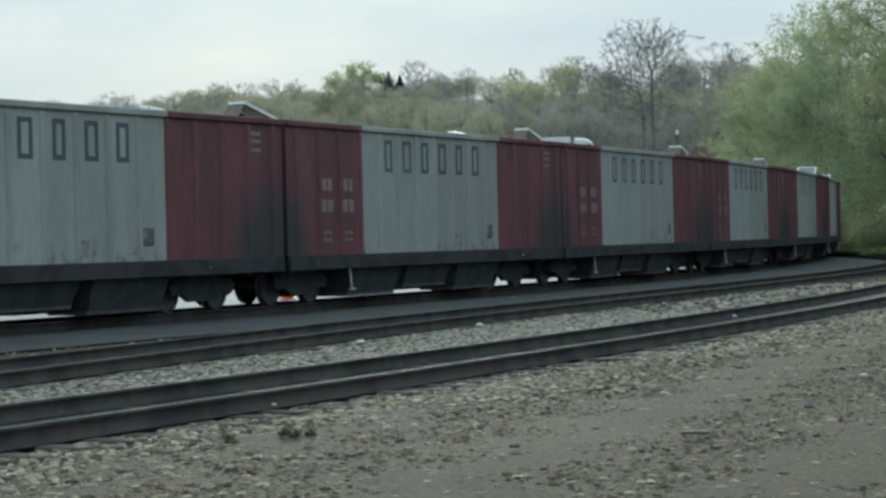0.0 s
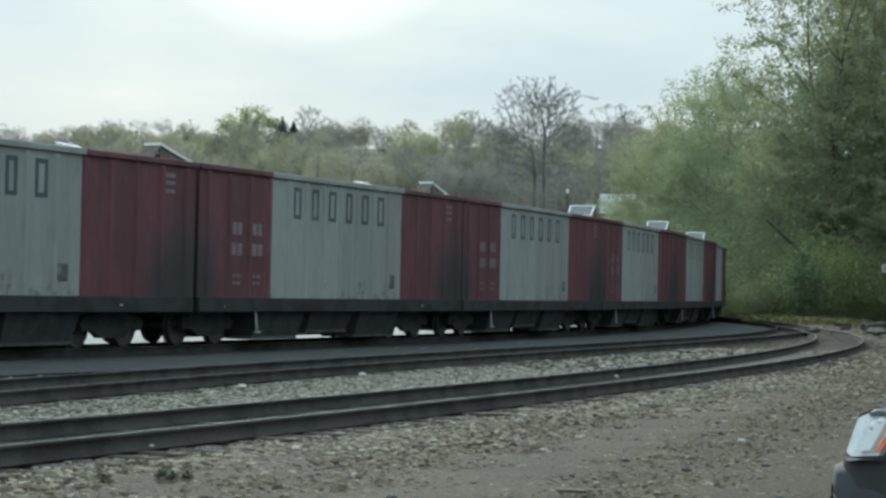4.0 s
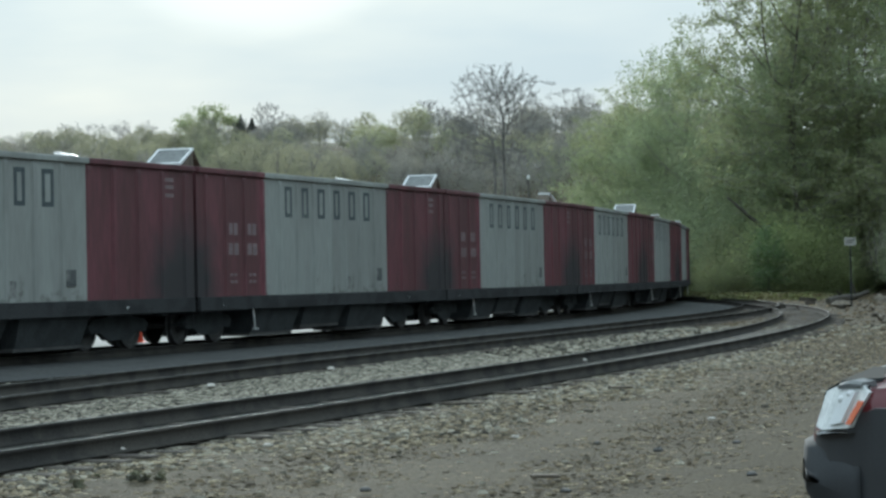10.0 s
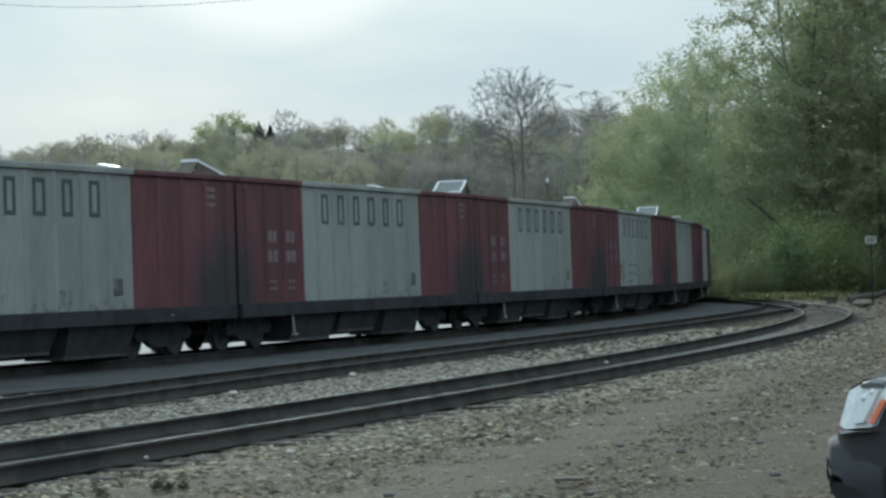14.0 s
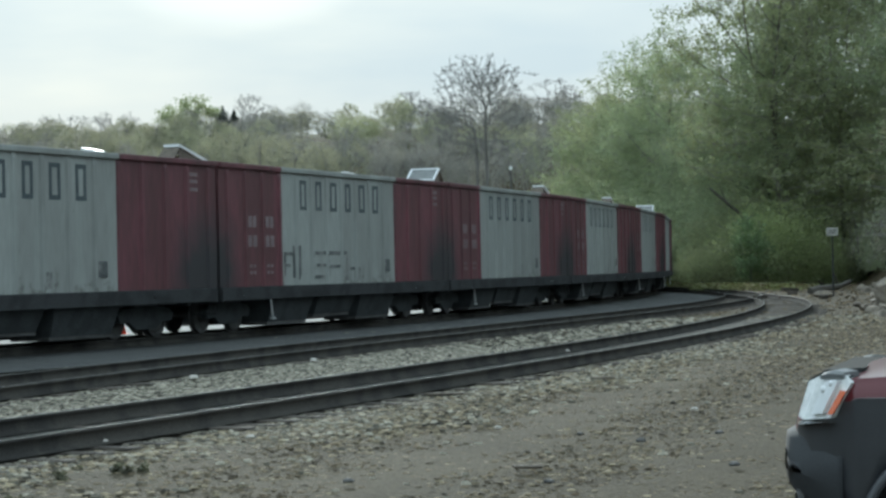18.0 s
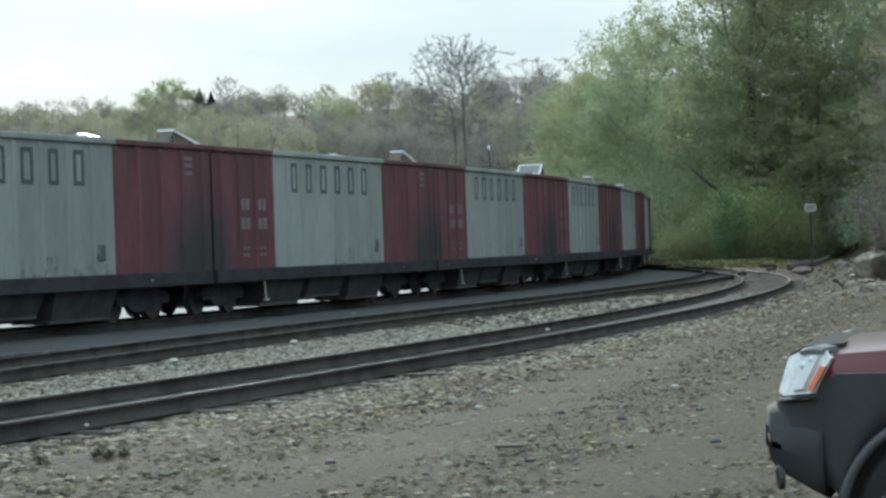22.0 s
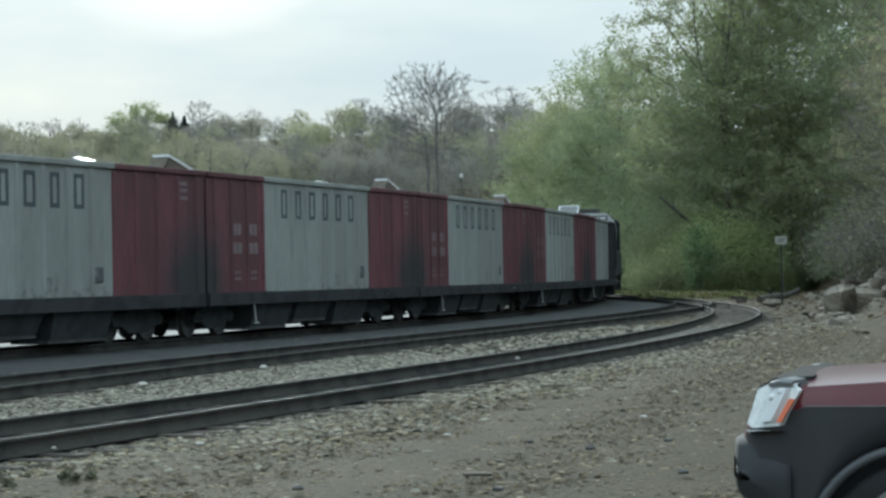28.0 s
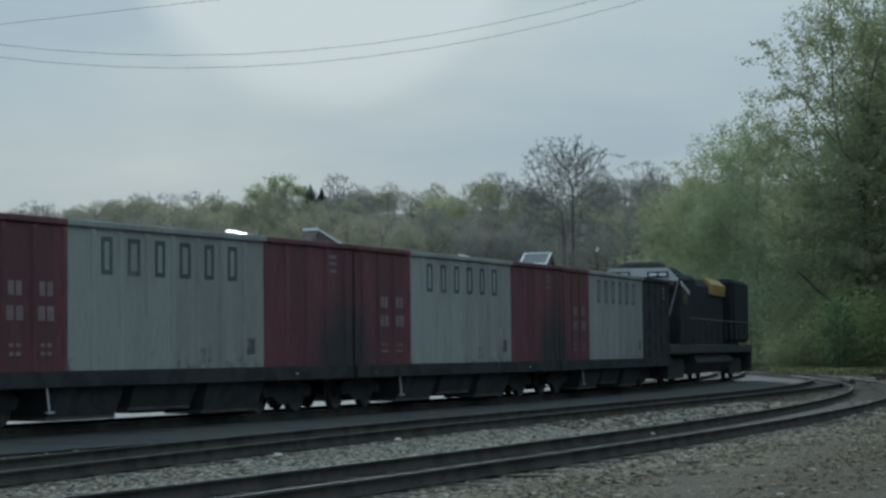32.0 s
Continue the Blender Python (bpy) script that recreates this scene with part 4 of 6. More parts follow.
def suv():
    c = thing("parked_car", "maroon sport utility car with black lower bumper on the gravel", "car", at=pose(3.45, 8.976, 0.224, 0, 0, 164) @ Matrix.Diagonal((0.88, 0.88, 0.88, 1)))
    stations = [(2.30, 0.50, 0.44, 0.69, 0.44, 0.70, 0.01), (2.27, 0.62, 0.40, 0.755, 0.56, 0.78, 0.02), (2.20, 0.74, 0.36, 0.82, 0.66, 0.87, 0.03), (2.08, 0.83, 0.30, 0.86, 0.785, 0.912, 0.038),
                (2.04, 0.85, 0.28, 0.866, 0.81, 0.916, 0.03), (2.00, 0.875, 0.26, 0.872, 0.84, 0.92, 0.035)]
    for x in np.linspace(1.97, 1.01, 13):
        d = abs(x - 1.49)
        zl = 0.17 + math.sqrt(max(0.0, 0.47 ** 2 - d * d))
        stations.append((float(x), 0.915, max(0.2, zl), 0.885, 0.875, 0.926 + (1.90 - x) * 0.06, 0.045))
    stations += [(0.93, 0.92, 0.28, 0.91, 0.87, 0.985, 0.08), (0.4, 0.925, 0.26, 0.95, 0.82, 1.08, 0.05), (-0.9, 0.925, 0.26, 0.97, 0.82, 1.12, 0.02)]
    for x in np.linspace(-0.98, -1.82, 9):
        d = abs(x + 1.40)
        stations.append((float(x), 0.92, max(0.24, 0.17 + math.sqrt(max(0.0, 0.47 ** 2 - d * d))), 0.98, 0.82, 1.14, 0.02))
    stations += [(-1.95, 0.91, 0.34, 0.97, 0.8, 1.13, 0.02), (-2.2, 0.86, 0.36, 0.93, 0.74, 1.08, 0.02), (-2.3, 0.7, 0.42, 0.85, 0.6, 0.98, 0.0)]
    rings = [body_ring(*s) for s in stations]
    part("bonnet", Shape().loft([r[6:11] for r in rings[:20]], caps=False, closed=False), M_CARRED, c, "maroon bonnet", smooth=True)
    for cut in (slice(3, 7), slice(10, 14)):
        part("wing", Shape().loft([r[cut] for r in rings[:20]], caps=False, closed=False), M_CARRED, c, "maroon front wing", smooth=True)
    part("upper_body", Shape().loft([r[3:14] for r in rings[19:]], caps=False, closed=False), M_CARRED, c, "maroon shoulders", smooth=True)
    part("lower_body", Shape().loft([r[13:] + r[:4] for r in rings], caps=False, closed=False), M_CHARCOAL, c, "charcoal lower body", smooth=True)
    # thin grey tubes laid along the crease as its highlight
    crease = Shape()
    for a, b in zip(rings[5:-4], rings[6:-3]):
        crease.tube((a[3][0], a[3][1] + 0.002, a[3][2]), (b[3][0], b[3][1] + 0.002, b[3][2]), 0.003, n=5, caps=False)
    for side in (1, -1):
        cap = []
        for r in rings[2:6]:
            mid = [a + (b - a) * 0.45 for a, b in zip(r[6], r[7])]
            under = [(x, side * y, z - 0.004) for x, y, z in (r[5], r[6], mid)]
            cap.append([(x, y + side * 0.006, z + 0.016) for x, y, z in under] + under[::-1])
        part("deflector_end", Shape().loft(cap), M_SMOKED, c, "dark plastic end of the bug deflector")
    part("crease_line", crease, M_LUG, c, "thin grey line for the highlight on the crease")
    nose = [body_ring(x + 0.05, w * f, zl - 0.02, 0.535 + d, w * (f - 0.17), 0.66 + d, 0.0) for (x, w, zl, zs, wt, zt, cr), f, d in zip(stations[:6], (1.04, 1.03, 1.022, 1.012, 1.0, 0.985), (0, 0, 0, 0.01, 0.02, 0.03))]
    part("bumper", Shape().loft(nose), M_PLASTIC, c, "dark grey plastic bumper", smooth=True)
    part("grille", Shape().loft([[(2.305, -0.46, 0.70), (2.305, 0.46, 0.70), (2.24, 0.5, 0.86), (2.24, -0.5, 0.86)], [(2.15, -0.46, 0.70), (2.15, 0.46, 0.70), (2.12, 0.5, 0.86), (2.12, -0.5, 0.86)]]), M_CHROME, c, "chrome grille")
    part("bonnet_edge", Shape().loft([[(2.235, -0.62, 0.875), (2.235, 0.62, 0.875), (2.22, 0.62, 0.905), (2.22, -0.62, 0.905)], [(2.15, -0.72, 0.925), (2.15, 0.72, 0.925), (2.14, 0.7, 0.952), (2.14, -0.7, 0.952)], [(1.97, -0.66, 0.93), (1.97, 0.66, 0.93), (1.96, 0.62, 0.958), (1.96, -0.62, 0.958)]]), M_SMOKED, c, "dark bug deflector on the bonnet edge")
    for side in (1, -1):
        def q(p):
            return [(x, side * y, z) for x, y, z in p]
        outer = [(2.215, 0.66, 0.90), (2.16, 0.735, 0.925), (2.03, 0.835, 0.935), (2.0, 0.875, 0.905), (2.095, 0.86, 0.745), (2.235, 0.735, 0.727), (2.265, 0.67, 0.74)]
        inner_ = [(x - 0.02, y - 0.025, z) for x, y, z in outer]
        lamp = part("headlight", Shape().loft([q(inner_), q(outer)]), M_LENS, c, "clear headlight", smooth=False)
        tl, tr, br, bl = (Vector(p) for p in ((2.045, 0.85, 0.912), (1.995, 0.872, 0.903), (2.092, 0.858, 0.745), (2.13, 0.835, 0.745)))
        lens = [tl.lerp(bl, 0.24).lerp(tr.lerp(br, 0.24), 0.4), tl.lerp(bl, 0.24).lerp(tr.lerp(br, 0.24), 0.98), tl.lerp(bl, 0.9).lerp(tr.lerp(br, 0.9), 1.0), tl.lerp(bl, 0.9).lerp(tr.lerp(br, 0.9), 0.35)]
        part("amber_lens", Shape().loft([q(lens), q([(x + 0.004, y + 0.018, z) for x, y, z in lens])]), M_AMBER, lamp, "amber side lens")
        # white patch on the opaque lens, painting the bright bowl inside
        bowl = [(2.112, 0.79, 0.905), (2.05, 0.835, 0.91), (2.125, 0.835, 0.765), (2.185, 0.775, 0.755)]
        part("lamp_bowl", Shape().loft([q([(x - 0.01, y - 0.01, z) for x, y, z in bowl]), q([(x + 0.012, y + 0.012, z) for x, y, z in bowl])]), M_TRUCKWHITE, lamp, "white patch on the lens for the bright bowl")
        # white round spots that paint glints on the lens
        for x, y, z, r in ((2.085, 0.812, 0.895, 0.02), (2.125, 0.793, 0.868, 0.022)):
            part("reflector", Shape().turned([(r, -0.01), (r * 0.92, 0.012), (r * 0.55, 0.022), (0.004, 0.025)], m=pose(x, side * y, z, 0, 0, -40 if side > 0 else 220)), M_TRUCKWHITE, lamp, "white round spot painted as a glint", smooth=True)
        run = [Vector(p) for p in ((2.14, 0.755, 0.915), (2.09, 0.79, 0.92), (2.03, 0.835, 0.92))]
        lug = []
        for i, p in enumerate(run):
            k = (0.75, 1.0, 0.8)[i]
            lug.append([(p.x + 0.01, p.y + 0.012, p.z), (p.x + 0.012, p.y + 0.014, p.z + 0.022 * k), (p.x - 0.002, p.y, p.z + 0.036 * k), (p.x - 0.05, p.y - 0.06, p.z + 0.042 * k), (p.x - 0.06, p.y - 0.07, p.z)])
        part("deflector_lug", Shape().loft([q(r) for r in lug]), M_LUG, c, "grey plastic lug over the headlight")
        part("lamp_trim", Shape().loft([q([(2.27, 0.66, 0.70), (2.245, 0.745, 0.70), (2.1, 0.875, 0.722), (2.1, 0.875, 0.738), (2.245, 0.745, 0.722), (2.27, 0.66, 0.72)]), q([(2.2, 0.6, 0.70), (2.16, 0.68, 0.70), (2.05, 0.81, 0.722), (2.05, 0.81, 0.738), (2.16, 0.68, 0.722), (2.2, 0.6, 0.72)])]), M_CHROME, lamp)
        fog = part("fog_lamp", Shape().turned([(0.055, 0.0), (0.058, 0.025), (0.046, 0.03), (0.044, 0.01)], m=pose(2.25, side * 0.70, 0.35, 0, 0, -74 if side > 0 else 254)), M_STEEL, c, "round fog lamp")
        part("fog_lens", Shape().turned([(0.043, 0.0), (0.043, 0.02)], m=pose(2.25, side * 0.70, 0.35, 0, 0, -74 if side > 0 else 254)), M_GLASSDARK, fog)
        part("mirror", Shape().loft([q([(0.62, 0.93, 1.08), (0.62, 1.08, 1.1), (0.62, 1.08, 1.24), (0.62, 0.95, 1.24)]), q([(0.48, 0.93, 1.07), (0.48, 1.1, 1.09), (0.48, 1.1, 1.26), (0.48, 0.95, 1.26)])]), M_CARRED, c)
        part("door_line", Shape().loft([q([(0.66, 0.93, 0.4), (0.645, 0.93, 0.4), (0.645, 0.935, 1.05), (0.66, 0.935, 1.05)]), q([(0.66, 0.92, 0.4), (0.645, 0.92, 0.4), (0.645, 0.925, 1.05), (0.66, 0.925, 1.05)])]), M_PLASTIC, c)
        for x in (1.49, -1.40):
            wheel = new("wheel")
            wheel.parent = c
            wheel.matrix_basis = pose(x, side * 0.80, 0.166) @ Matrix.Diagonal((1.12, 1.0, 1.12, 1))
            part("tyre", Shape().turned([(0.285, -0.11), (0.35, -0.115), (0.375, -0.08), (0.375, 0.08), (0.35, 0.115), (0.285, 0.11)], n=28), M_RUBBER, wheel, smooth=True)
            rim = Shape().turned([(0.285, -0.1), (0.29, 0.11), (0.25, 0.11), (0.24, -0.05)], n=28)
            for i in range(6):
                rim.box(-0.03, 0.03, side * 0.07 - 0.02, side * 0.07 + 0.02, 0.03, 0.26, m=pose(0, 0, 0, 0, 60 * i, 0))
            part("rim", rim, M_ALU, wheel)
            lip = ((0.455, 0.895), (0.46, 0.926), (0.472, 0.934), (0.49, 0.93), (0.505, 0.918), (0.5, 0.89))
            flare = Shape().loft([[(x + r * math.cos(a), side * w, 0.17 + r * math.sin(a)) for r, w in lip] for a in np.radians(np.linspace(8, 172, 25))])
            part("arch_flare", flare, M_CHARCOAL, c, smooth=True)
            part("arch_liner", Shape().turned([(0.455, -0.3), (0.46, 0.06), (0.44, 0.06)], m=pose(x, side * 0.78, 0.17) if side > 0 else pose(x, side * 0.78, 0.17, 0, 0, 180), n=28), M_RUBBER, c)
    roof = [(0.95, 0.78, 1.12, 0.76, 1.13), (0.1, 0.79, 1.12, 0.62, 1.64), (-0.8, 0.8, 1.14, 0.62, 1.70), (-1.7, 0.79, 1.14, 0.6, 1.66), (-2.2, 0.74, 1.1, 0.62, 1.16)]
    part("window_glass", Shape().loft([[(x, w, z0), (x, wt, z1), (x, 0, z1 + 0.03), (x, -wt, z1), (x, -w, z0)] for x, w, z0, wt, z1 in roof]), M_GLASSDARK, c, "dark tinted glass")
    part("roof", Shape().loft([[(x, wt * 0.98, z), (x, wt * 0.9, z + 0.05), (x, 0, z + 0.07), (x, -wt * 0.9, z + 0.05), (x, -wt * 0.98, z)] for x, wt, z in ((0.0, 0.63, 1.645), (-0.8, 0.63, 1.69), (-1.75, 0.61, 1.65))]), M_CARRED, c)
    return c


suv()


# ---------------------------------------------------------------- small things of the yard
post = thing("track_sign", "small white sign on a thin steel post beside the tracks", "sign", at=pose(16.16, 95, float(height(16.16, 95)), 0, 0, -10))
part("post", Shape().box(-0.035, 0.035, -0.02, 0.02, -0.3, 2.7), M_BLACK, post)
part("board", Shape().box(-0.25, 0.25, -0.04, -0.026, 2.62, 2.98, bevel=0.006), M_SIGN, post, "white sign board")
part("sign_mark", Shape().box(-0.18, 0.18, -0.044, -0.041, 2.83, 2.88).box(-0.18, 0.12, -0.044, -0.041, 2.73, 2.78), M_SOOT, post)


def cone(x, y):
    c = thing("traffic_cone", "orange traffic cone with white band on the paved lot", "traffic cone", at=pose(x, y, 0.02))
    part("base", Shape().box(-0.2, 0.2, -0.2, 0.2, 0, 0.03, bevel=0.01), M_CONE, c)
    part("cone", Shape().turned([(0.16, 0.0), (0.09, 0.35), (0.03, 0.72), (0.01, 0.73)], m=pose(0, 0, 0.03, 90, 0, 0)), M_CONE, c, smooth=True)
    part("band", Shape().turned([(0.112, 0.0), (0.085, 0.14)], m=pose(0, 0, 0.29, 90, 0, 0)), M_WHITE, c, smooth=True)


cone(-8.62, 56.0)

lamp = thing("lamp_mast", "tall thin mast with a white lamp", "street lamp", at=pose(5.0, 200, 0))
part("pole", Shape().tube((0, 0, -0.2), (0, 0, 10.4), 0.09, 0.05), M_STEEL, lamp)
part("lamp_head", Shape().turned([(0.05, 0.0), (0.13, 0.06), (0.15, 0.22), (0.08, 0.4), (0.03, 0.42)], m=pose(0, 0, 10.35, 90, 0, 0)), M_CONCRETE, lamp, "white lamp head")

for x, y, lean in ((-22.2, 75, -3.0), (23, 62, 1.0)):
    p = thing("utility_pole", "leaning weathered wooden utility pole", "utility pole", at=pose(x, y, float(height(x, y)) - 0.3, 0, lean, 0))
    part("pole", Shape().tube((0, 0, 0), (0, 0, 14.5), 0.17, 0.12, n=12), M_WOOD, p)
    part("crossarm", Shape().box(-0.06, 0.06, -1.2, 1.2, 13.2, 13.32, m=pose(0, 0, 0), bevel=0.01), M_WOOD, p)
    for yy in (-1.1, -0.4, 0.4, 1.1):
        part("insulator", Shape().turned([(0.03, 0), (0.05, 0.05), (0.05, 0.1), (0.02, 0.14)], m=pose(0, yy, 13.32, 90, 0, 0)), M_GLASSDARK, p)


def wire(a, b, sag, r=0.007):
    n = 40
    pts = [Vector(a).lerp(Vector(b), i / n) - Vector((0, 0, 4 * sag * (i / n) * (1 - i / n))) for i in range(n + 1)]
    s = Shape().loft([[(p.x, p.y + r * math.cos(t), p.z + r * math.sin(t)) for t in (0, 2.09, 4.19)] for p in pts])
    solid("overhead_wire", s, M_STEEL, "thin dark overhead wire", "wire", group="overhead wires")


wire((-45, 60, 24.6), (25, 60, 23.4), 14.3)
wire((-45, 60, 24.2), (25, 60, 23.0), 14.25)
wire((-45, 62, 8.1), (25, 62, 15.05), 0.1)


def litter(x, y, size, seed, mat=M_LITTER, name="litter", label="crumpled white litter on the gravel"):
    r = random.Random(seed)
    ring = [[((math.cos(t) * (1 - 0.25 * r.random())) * size * k, math.sin(t) * size * 0.7 * k * (1 - 0.25 * r.random()), z * size + r.uniform(0, 0.1) * size) for t in (2 * math.pi * i / 7 for i in range(7))] for k, z in ((0.8, 0), (1.0, 0.25), (0.55, 0.55))]
    solid(name, Shape().loft(ring), mat, label, "litter" if name == "litter" else "stone", at=pose(x, y, 0.01, 0, 0, r.uniform(0, 360)))


for i, (x, y, size) in enumerate(((-3.18, 19.52, 0.10), (-3.79, 31.34, 0.13), (-2.41, 36.42, 0.14), (2.38, 22.46, 0.07), (1.83, 38.25, 0.14), (1.15, 33.0, 0.12), (0.35, 20.45, 0.06), (-1.9, 19.9, 0.07), (-5.6, 35.8, 0.1))):
    litter(x, y, size * 0.78, i)
for i, (x, y, size) in enumerate(((1.51, 18.53, 0.07), (2.26, 19.31, 0.05), (1.05, 19.5, 0.05), (-0.8, 15.5, 0.06), (0.6, 15.2, 0.05), (2.0, 16.2, 0.06), (15.0, 90.6, 0.5))):
    litter(x, y, size, 50 + i, M_STEEL if size < 0.4 else M_ROCK, "dark_stone", "dark loose stone on the dirt")
for x, y, a, n in ((-0.2, 26.25, 30, 0.5), (0.49, 16.43, 8, 0.22), (1.2, 30.4, 55, 0.5), (1.9, 29.3, 40, 0.4)):
    solid("wood_scrap", Shape().box(-n / 2, n / 2, -0.04, 0.04, 0, 0.025, bevel=0.008), M_WOOD, "weathered grey scrap of tie wood on gravel", "wood", at=pose(x, y, 0.005, 0, 2, a))


def boulder(seed, size):
    r = random.Random(seed)
    b = bmesh.new()
    bmesh.ops.create_icosphere(b, subdivisions=3, radius=1)
    o = Vector((r.uniform(0, 50), r.uniform(0, 50), r.uniform(0, 50)))
    for v in b.verts:
        k = 1 + 0.6 * noise.noise(v.co * 1.3 + o) + 0.3 * noise.noise(v.co * 3.7 + o)
        c = v.co * k
        c = Vector([round(a * 2.4) / 2.4 * 0.72 + a * 0.28 for a in c])
        v.co = Vector((c.x * size[0], c.y * size[1], c.z * size[2]))
    me = bpy.data.meshes.new("rock")
    b.to_mesh(me)
    b.free()
    me.materials.append(M_ROCK)
    return me


for i, (x, y, z, sx, sy, sz) in enumerate(((14.6, 66.5, 1.5, 1.1, 1.2, 0.9), (13.6, 62.0, 0.25, 0.6, 0.5, 0.4), (12.3, 66.8, 0.1, 0.35, 0.3, 0.25),
                                          (17.6, 82.0, 1.0, 1.2, 1.5, 1.0), (14.0, 70.5, 0.2, 0.5, 0.4, 0.35), (15.4, 62.5, 2.2, 1.0, 0.9, 0.8), (11.6, 60.0, 0.08, 0.22, 0.2, 0.16), (13.2, 73.0, 0.08, 0.3, 0.26, 0.2), (19.8, 83.5, 0, 1.6, 1.3, 1.2), (21.0, 101.0, 0, 2.4, 2.0, 2.2), (20.4, 96.5, 0, 1.3, 1.2, 1.0), (16.3, 80.0, 0, 0.6, 0.5, 0.5), (15.4, 77.0, 0, 0.5, 0.6, 0.4), (17.8, 92.0, 0, 0.7, 0.5, 0.5), (18.9, 98.0, 0, 0.8, 0.6, 0.5))):
    z = float(height(x, y)) + sz * 0.35
    solid("rock", boulder(i, (sx * 0.48, sy * 0.5, sz * 0.42)), M_ROCK, "broken tan ledge rock at the foot of the bank", "rock", at=pose(x, y, z, 0, 0, i * 47), group="ledge rocks")


def ledge_block(seed, size):
    """A split block of ledge rock with flat faces, sharp arrises and chipped corners."""
    r = random.Random(seed)
    b = bmesh.new()
    bmesh.ops.create_cube(b, size=2)
    for v in b.verts:
        v.co += Vector((r.uniform(-0.35, 0.25), r.uniform(-0.3, 0.3), r.uniform(-0.3, 0.3) if v.co.z > 0 else 0))
    bmesh.ops.bevel(b, geom=b.edges[:], offset=0.09, segments=1, affect="EDGES")
    bmesh.ops.subdivide_edges(b, edges=b.edges[:], cuts=3, use_grid_fill=True)
    o = Vector((seed * 3.1, 0, 0))
    for v in b.verts:
        v.co += v.co.normalized() * (0.14 * noise.noise(v.co * 1.9 + o) + 0.07 * noise.noise(v.co * 5 + o))
        v.co = Vector([a * k for a, k in zip(v.co, size)])
    me = bpy.data.meshes.new("rock")
    b.to_mesh(me)
    b.free()
    me.materials.append(M_ROCK)
    return me


for i, (x, y, sx, sy, sz, turn) in enumerate(((13.55, 69.2, 0.36, 0.42, 0.5, 48), (15.2, 72.5, 0.5, 0.45, 0.3, 70), (13.0, 66.4, 0.16, 0.2, 0.1, 10), (14.9, 67.5, 0.35, 0.3, 0.24, 130), (16.6, 78.5, 0.5, 0.4, 0.3, 45), (14.3, 75.0, 0.2, 0.25, 0.14, 0))):
    solid("rock", ledge_block(i + 3, (sx, sy, sz)), M_ROCK, "split block of tan ledge rock at the foot of the bank", "rock", at=pose(x, y, float(height(x, y)) + sz * 0.72, 0, -9, turn), group="ledge rocks")

# stubs of old ties at the bend, and a fallen trunk on the foot of the bank
for i, (x, y, long, turn) in enumerate(((12.57, 91.9, 0.62, 8), (13.1, 88.8, 0.4, -12), (17.3, 115.0, 0.95, 20), (14.74, 89.0, 0.36, 30), (15.6, 103.0, 0.5, -6))):
    solid("tie_stub", Shape().box(-long / 2, long / 2, -0.11, 0.11, -0.06, 0.16, bevel=0.025), M_TIE, "dark broken stub of an old tie", "timber", at=pose(x, y, float(height(x, y)) + 0.02, 0, 4 * (-1) ** i, turn), group="old tie stubs")
log = Shape()
run = [Vector((16.75, 105.0, 0.08)), Vector((17.5, 105.5, 0.22)), Vector((18.3, 106.2, 0.27)), Vector((19.0, 107.0, 0.5))]
for k, (a, b) in enumerate(zip(run, run[1:])):
    log.tube(tuple(a), tuple(b), 0.2 - 0.04 * k, 0.19 - 0.04 * k, n=7)
log.tube(tuple(run[2]), (18.1, 106.1, 0.95), 0.05, 0.02, n=6).tube(tuple(run[1]), (17.2, 105.2, 0.6), 0.06, 0.03, n=6)
solid("fallen_log", log, M_BARK, "dark fallen trunk on the foot of the bank", "log")


# ---------------------------------------------------------------- plants
def cards(centres, size, rng_, rise=0.9):
    """Small leaves, each turned at random, about the given centres."""
    n = len(centres)
    up = rng_.normal(size=(n, 3)) + np.array([0, 0, rise])
    up /= np.linalg.norm(up, axis=1)[:, None]
    a = np.cross(up, rng_.normal(size=(n, 3)))
    a /= np.linalg.norm(a, axis=1)[:, None]
    b = np.cross(up, a)
    s = (size * rng_.uniform(0.6, 1.4, n))[:, None]
    v = np.stack([centres - a * s, centres + a * s * 0.6 - b * s * 0.7, centres + a * s * 0.6 + b * s * 0.7], 1)
    return v.reshape(-1, 3), np.arange(3 * n).reshape(-1, 3)


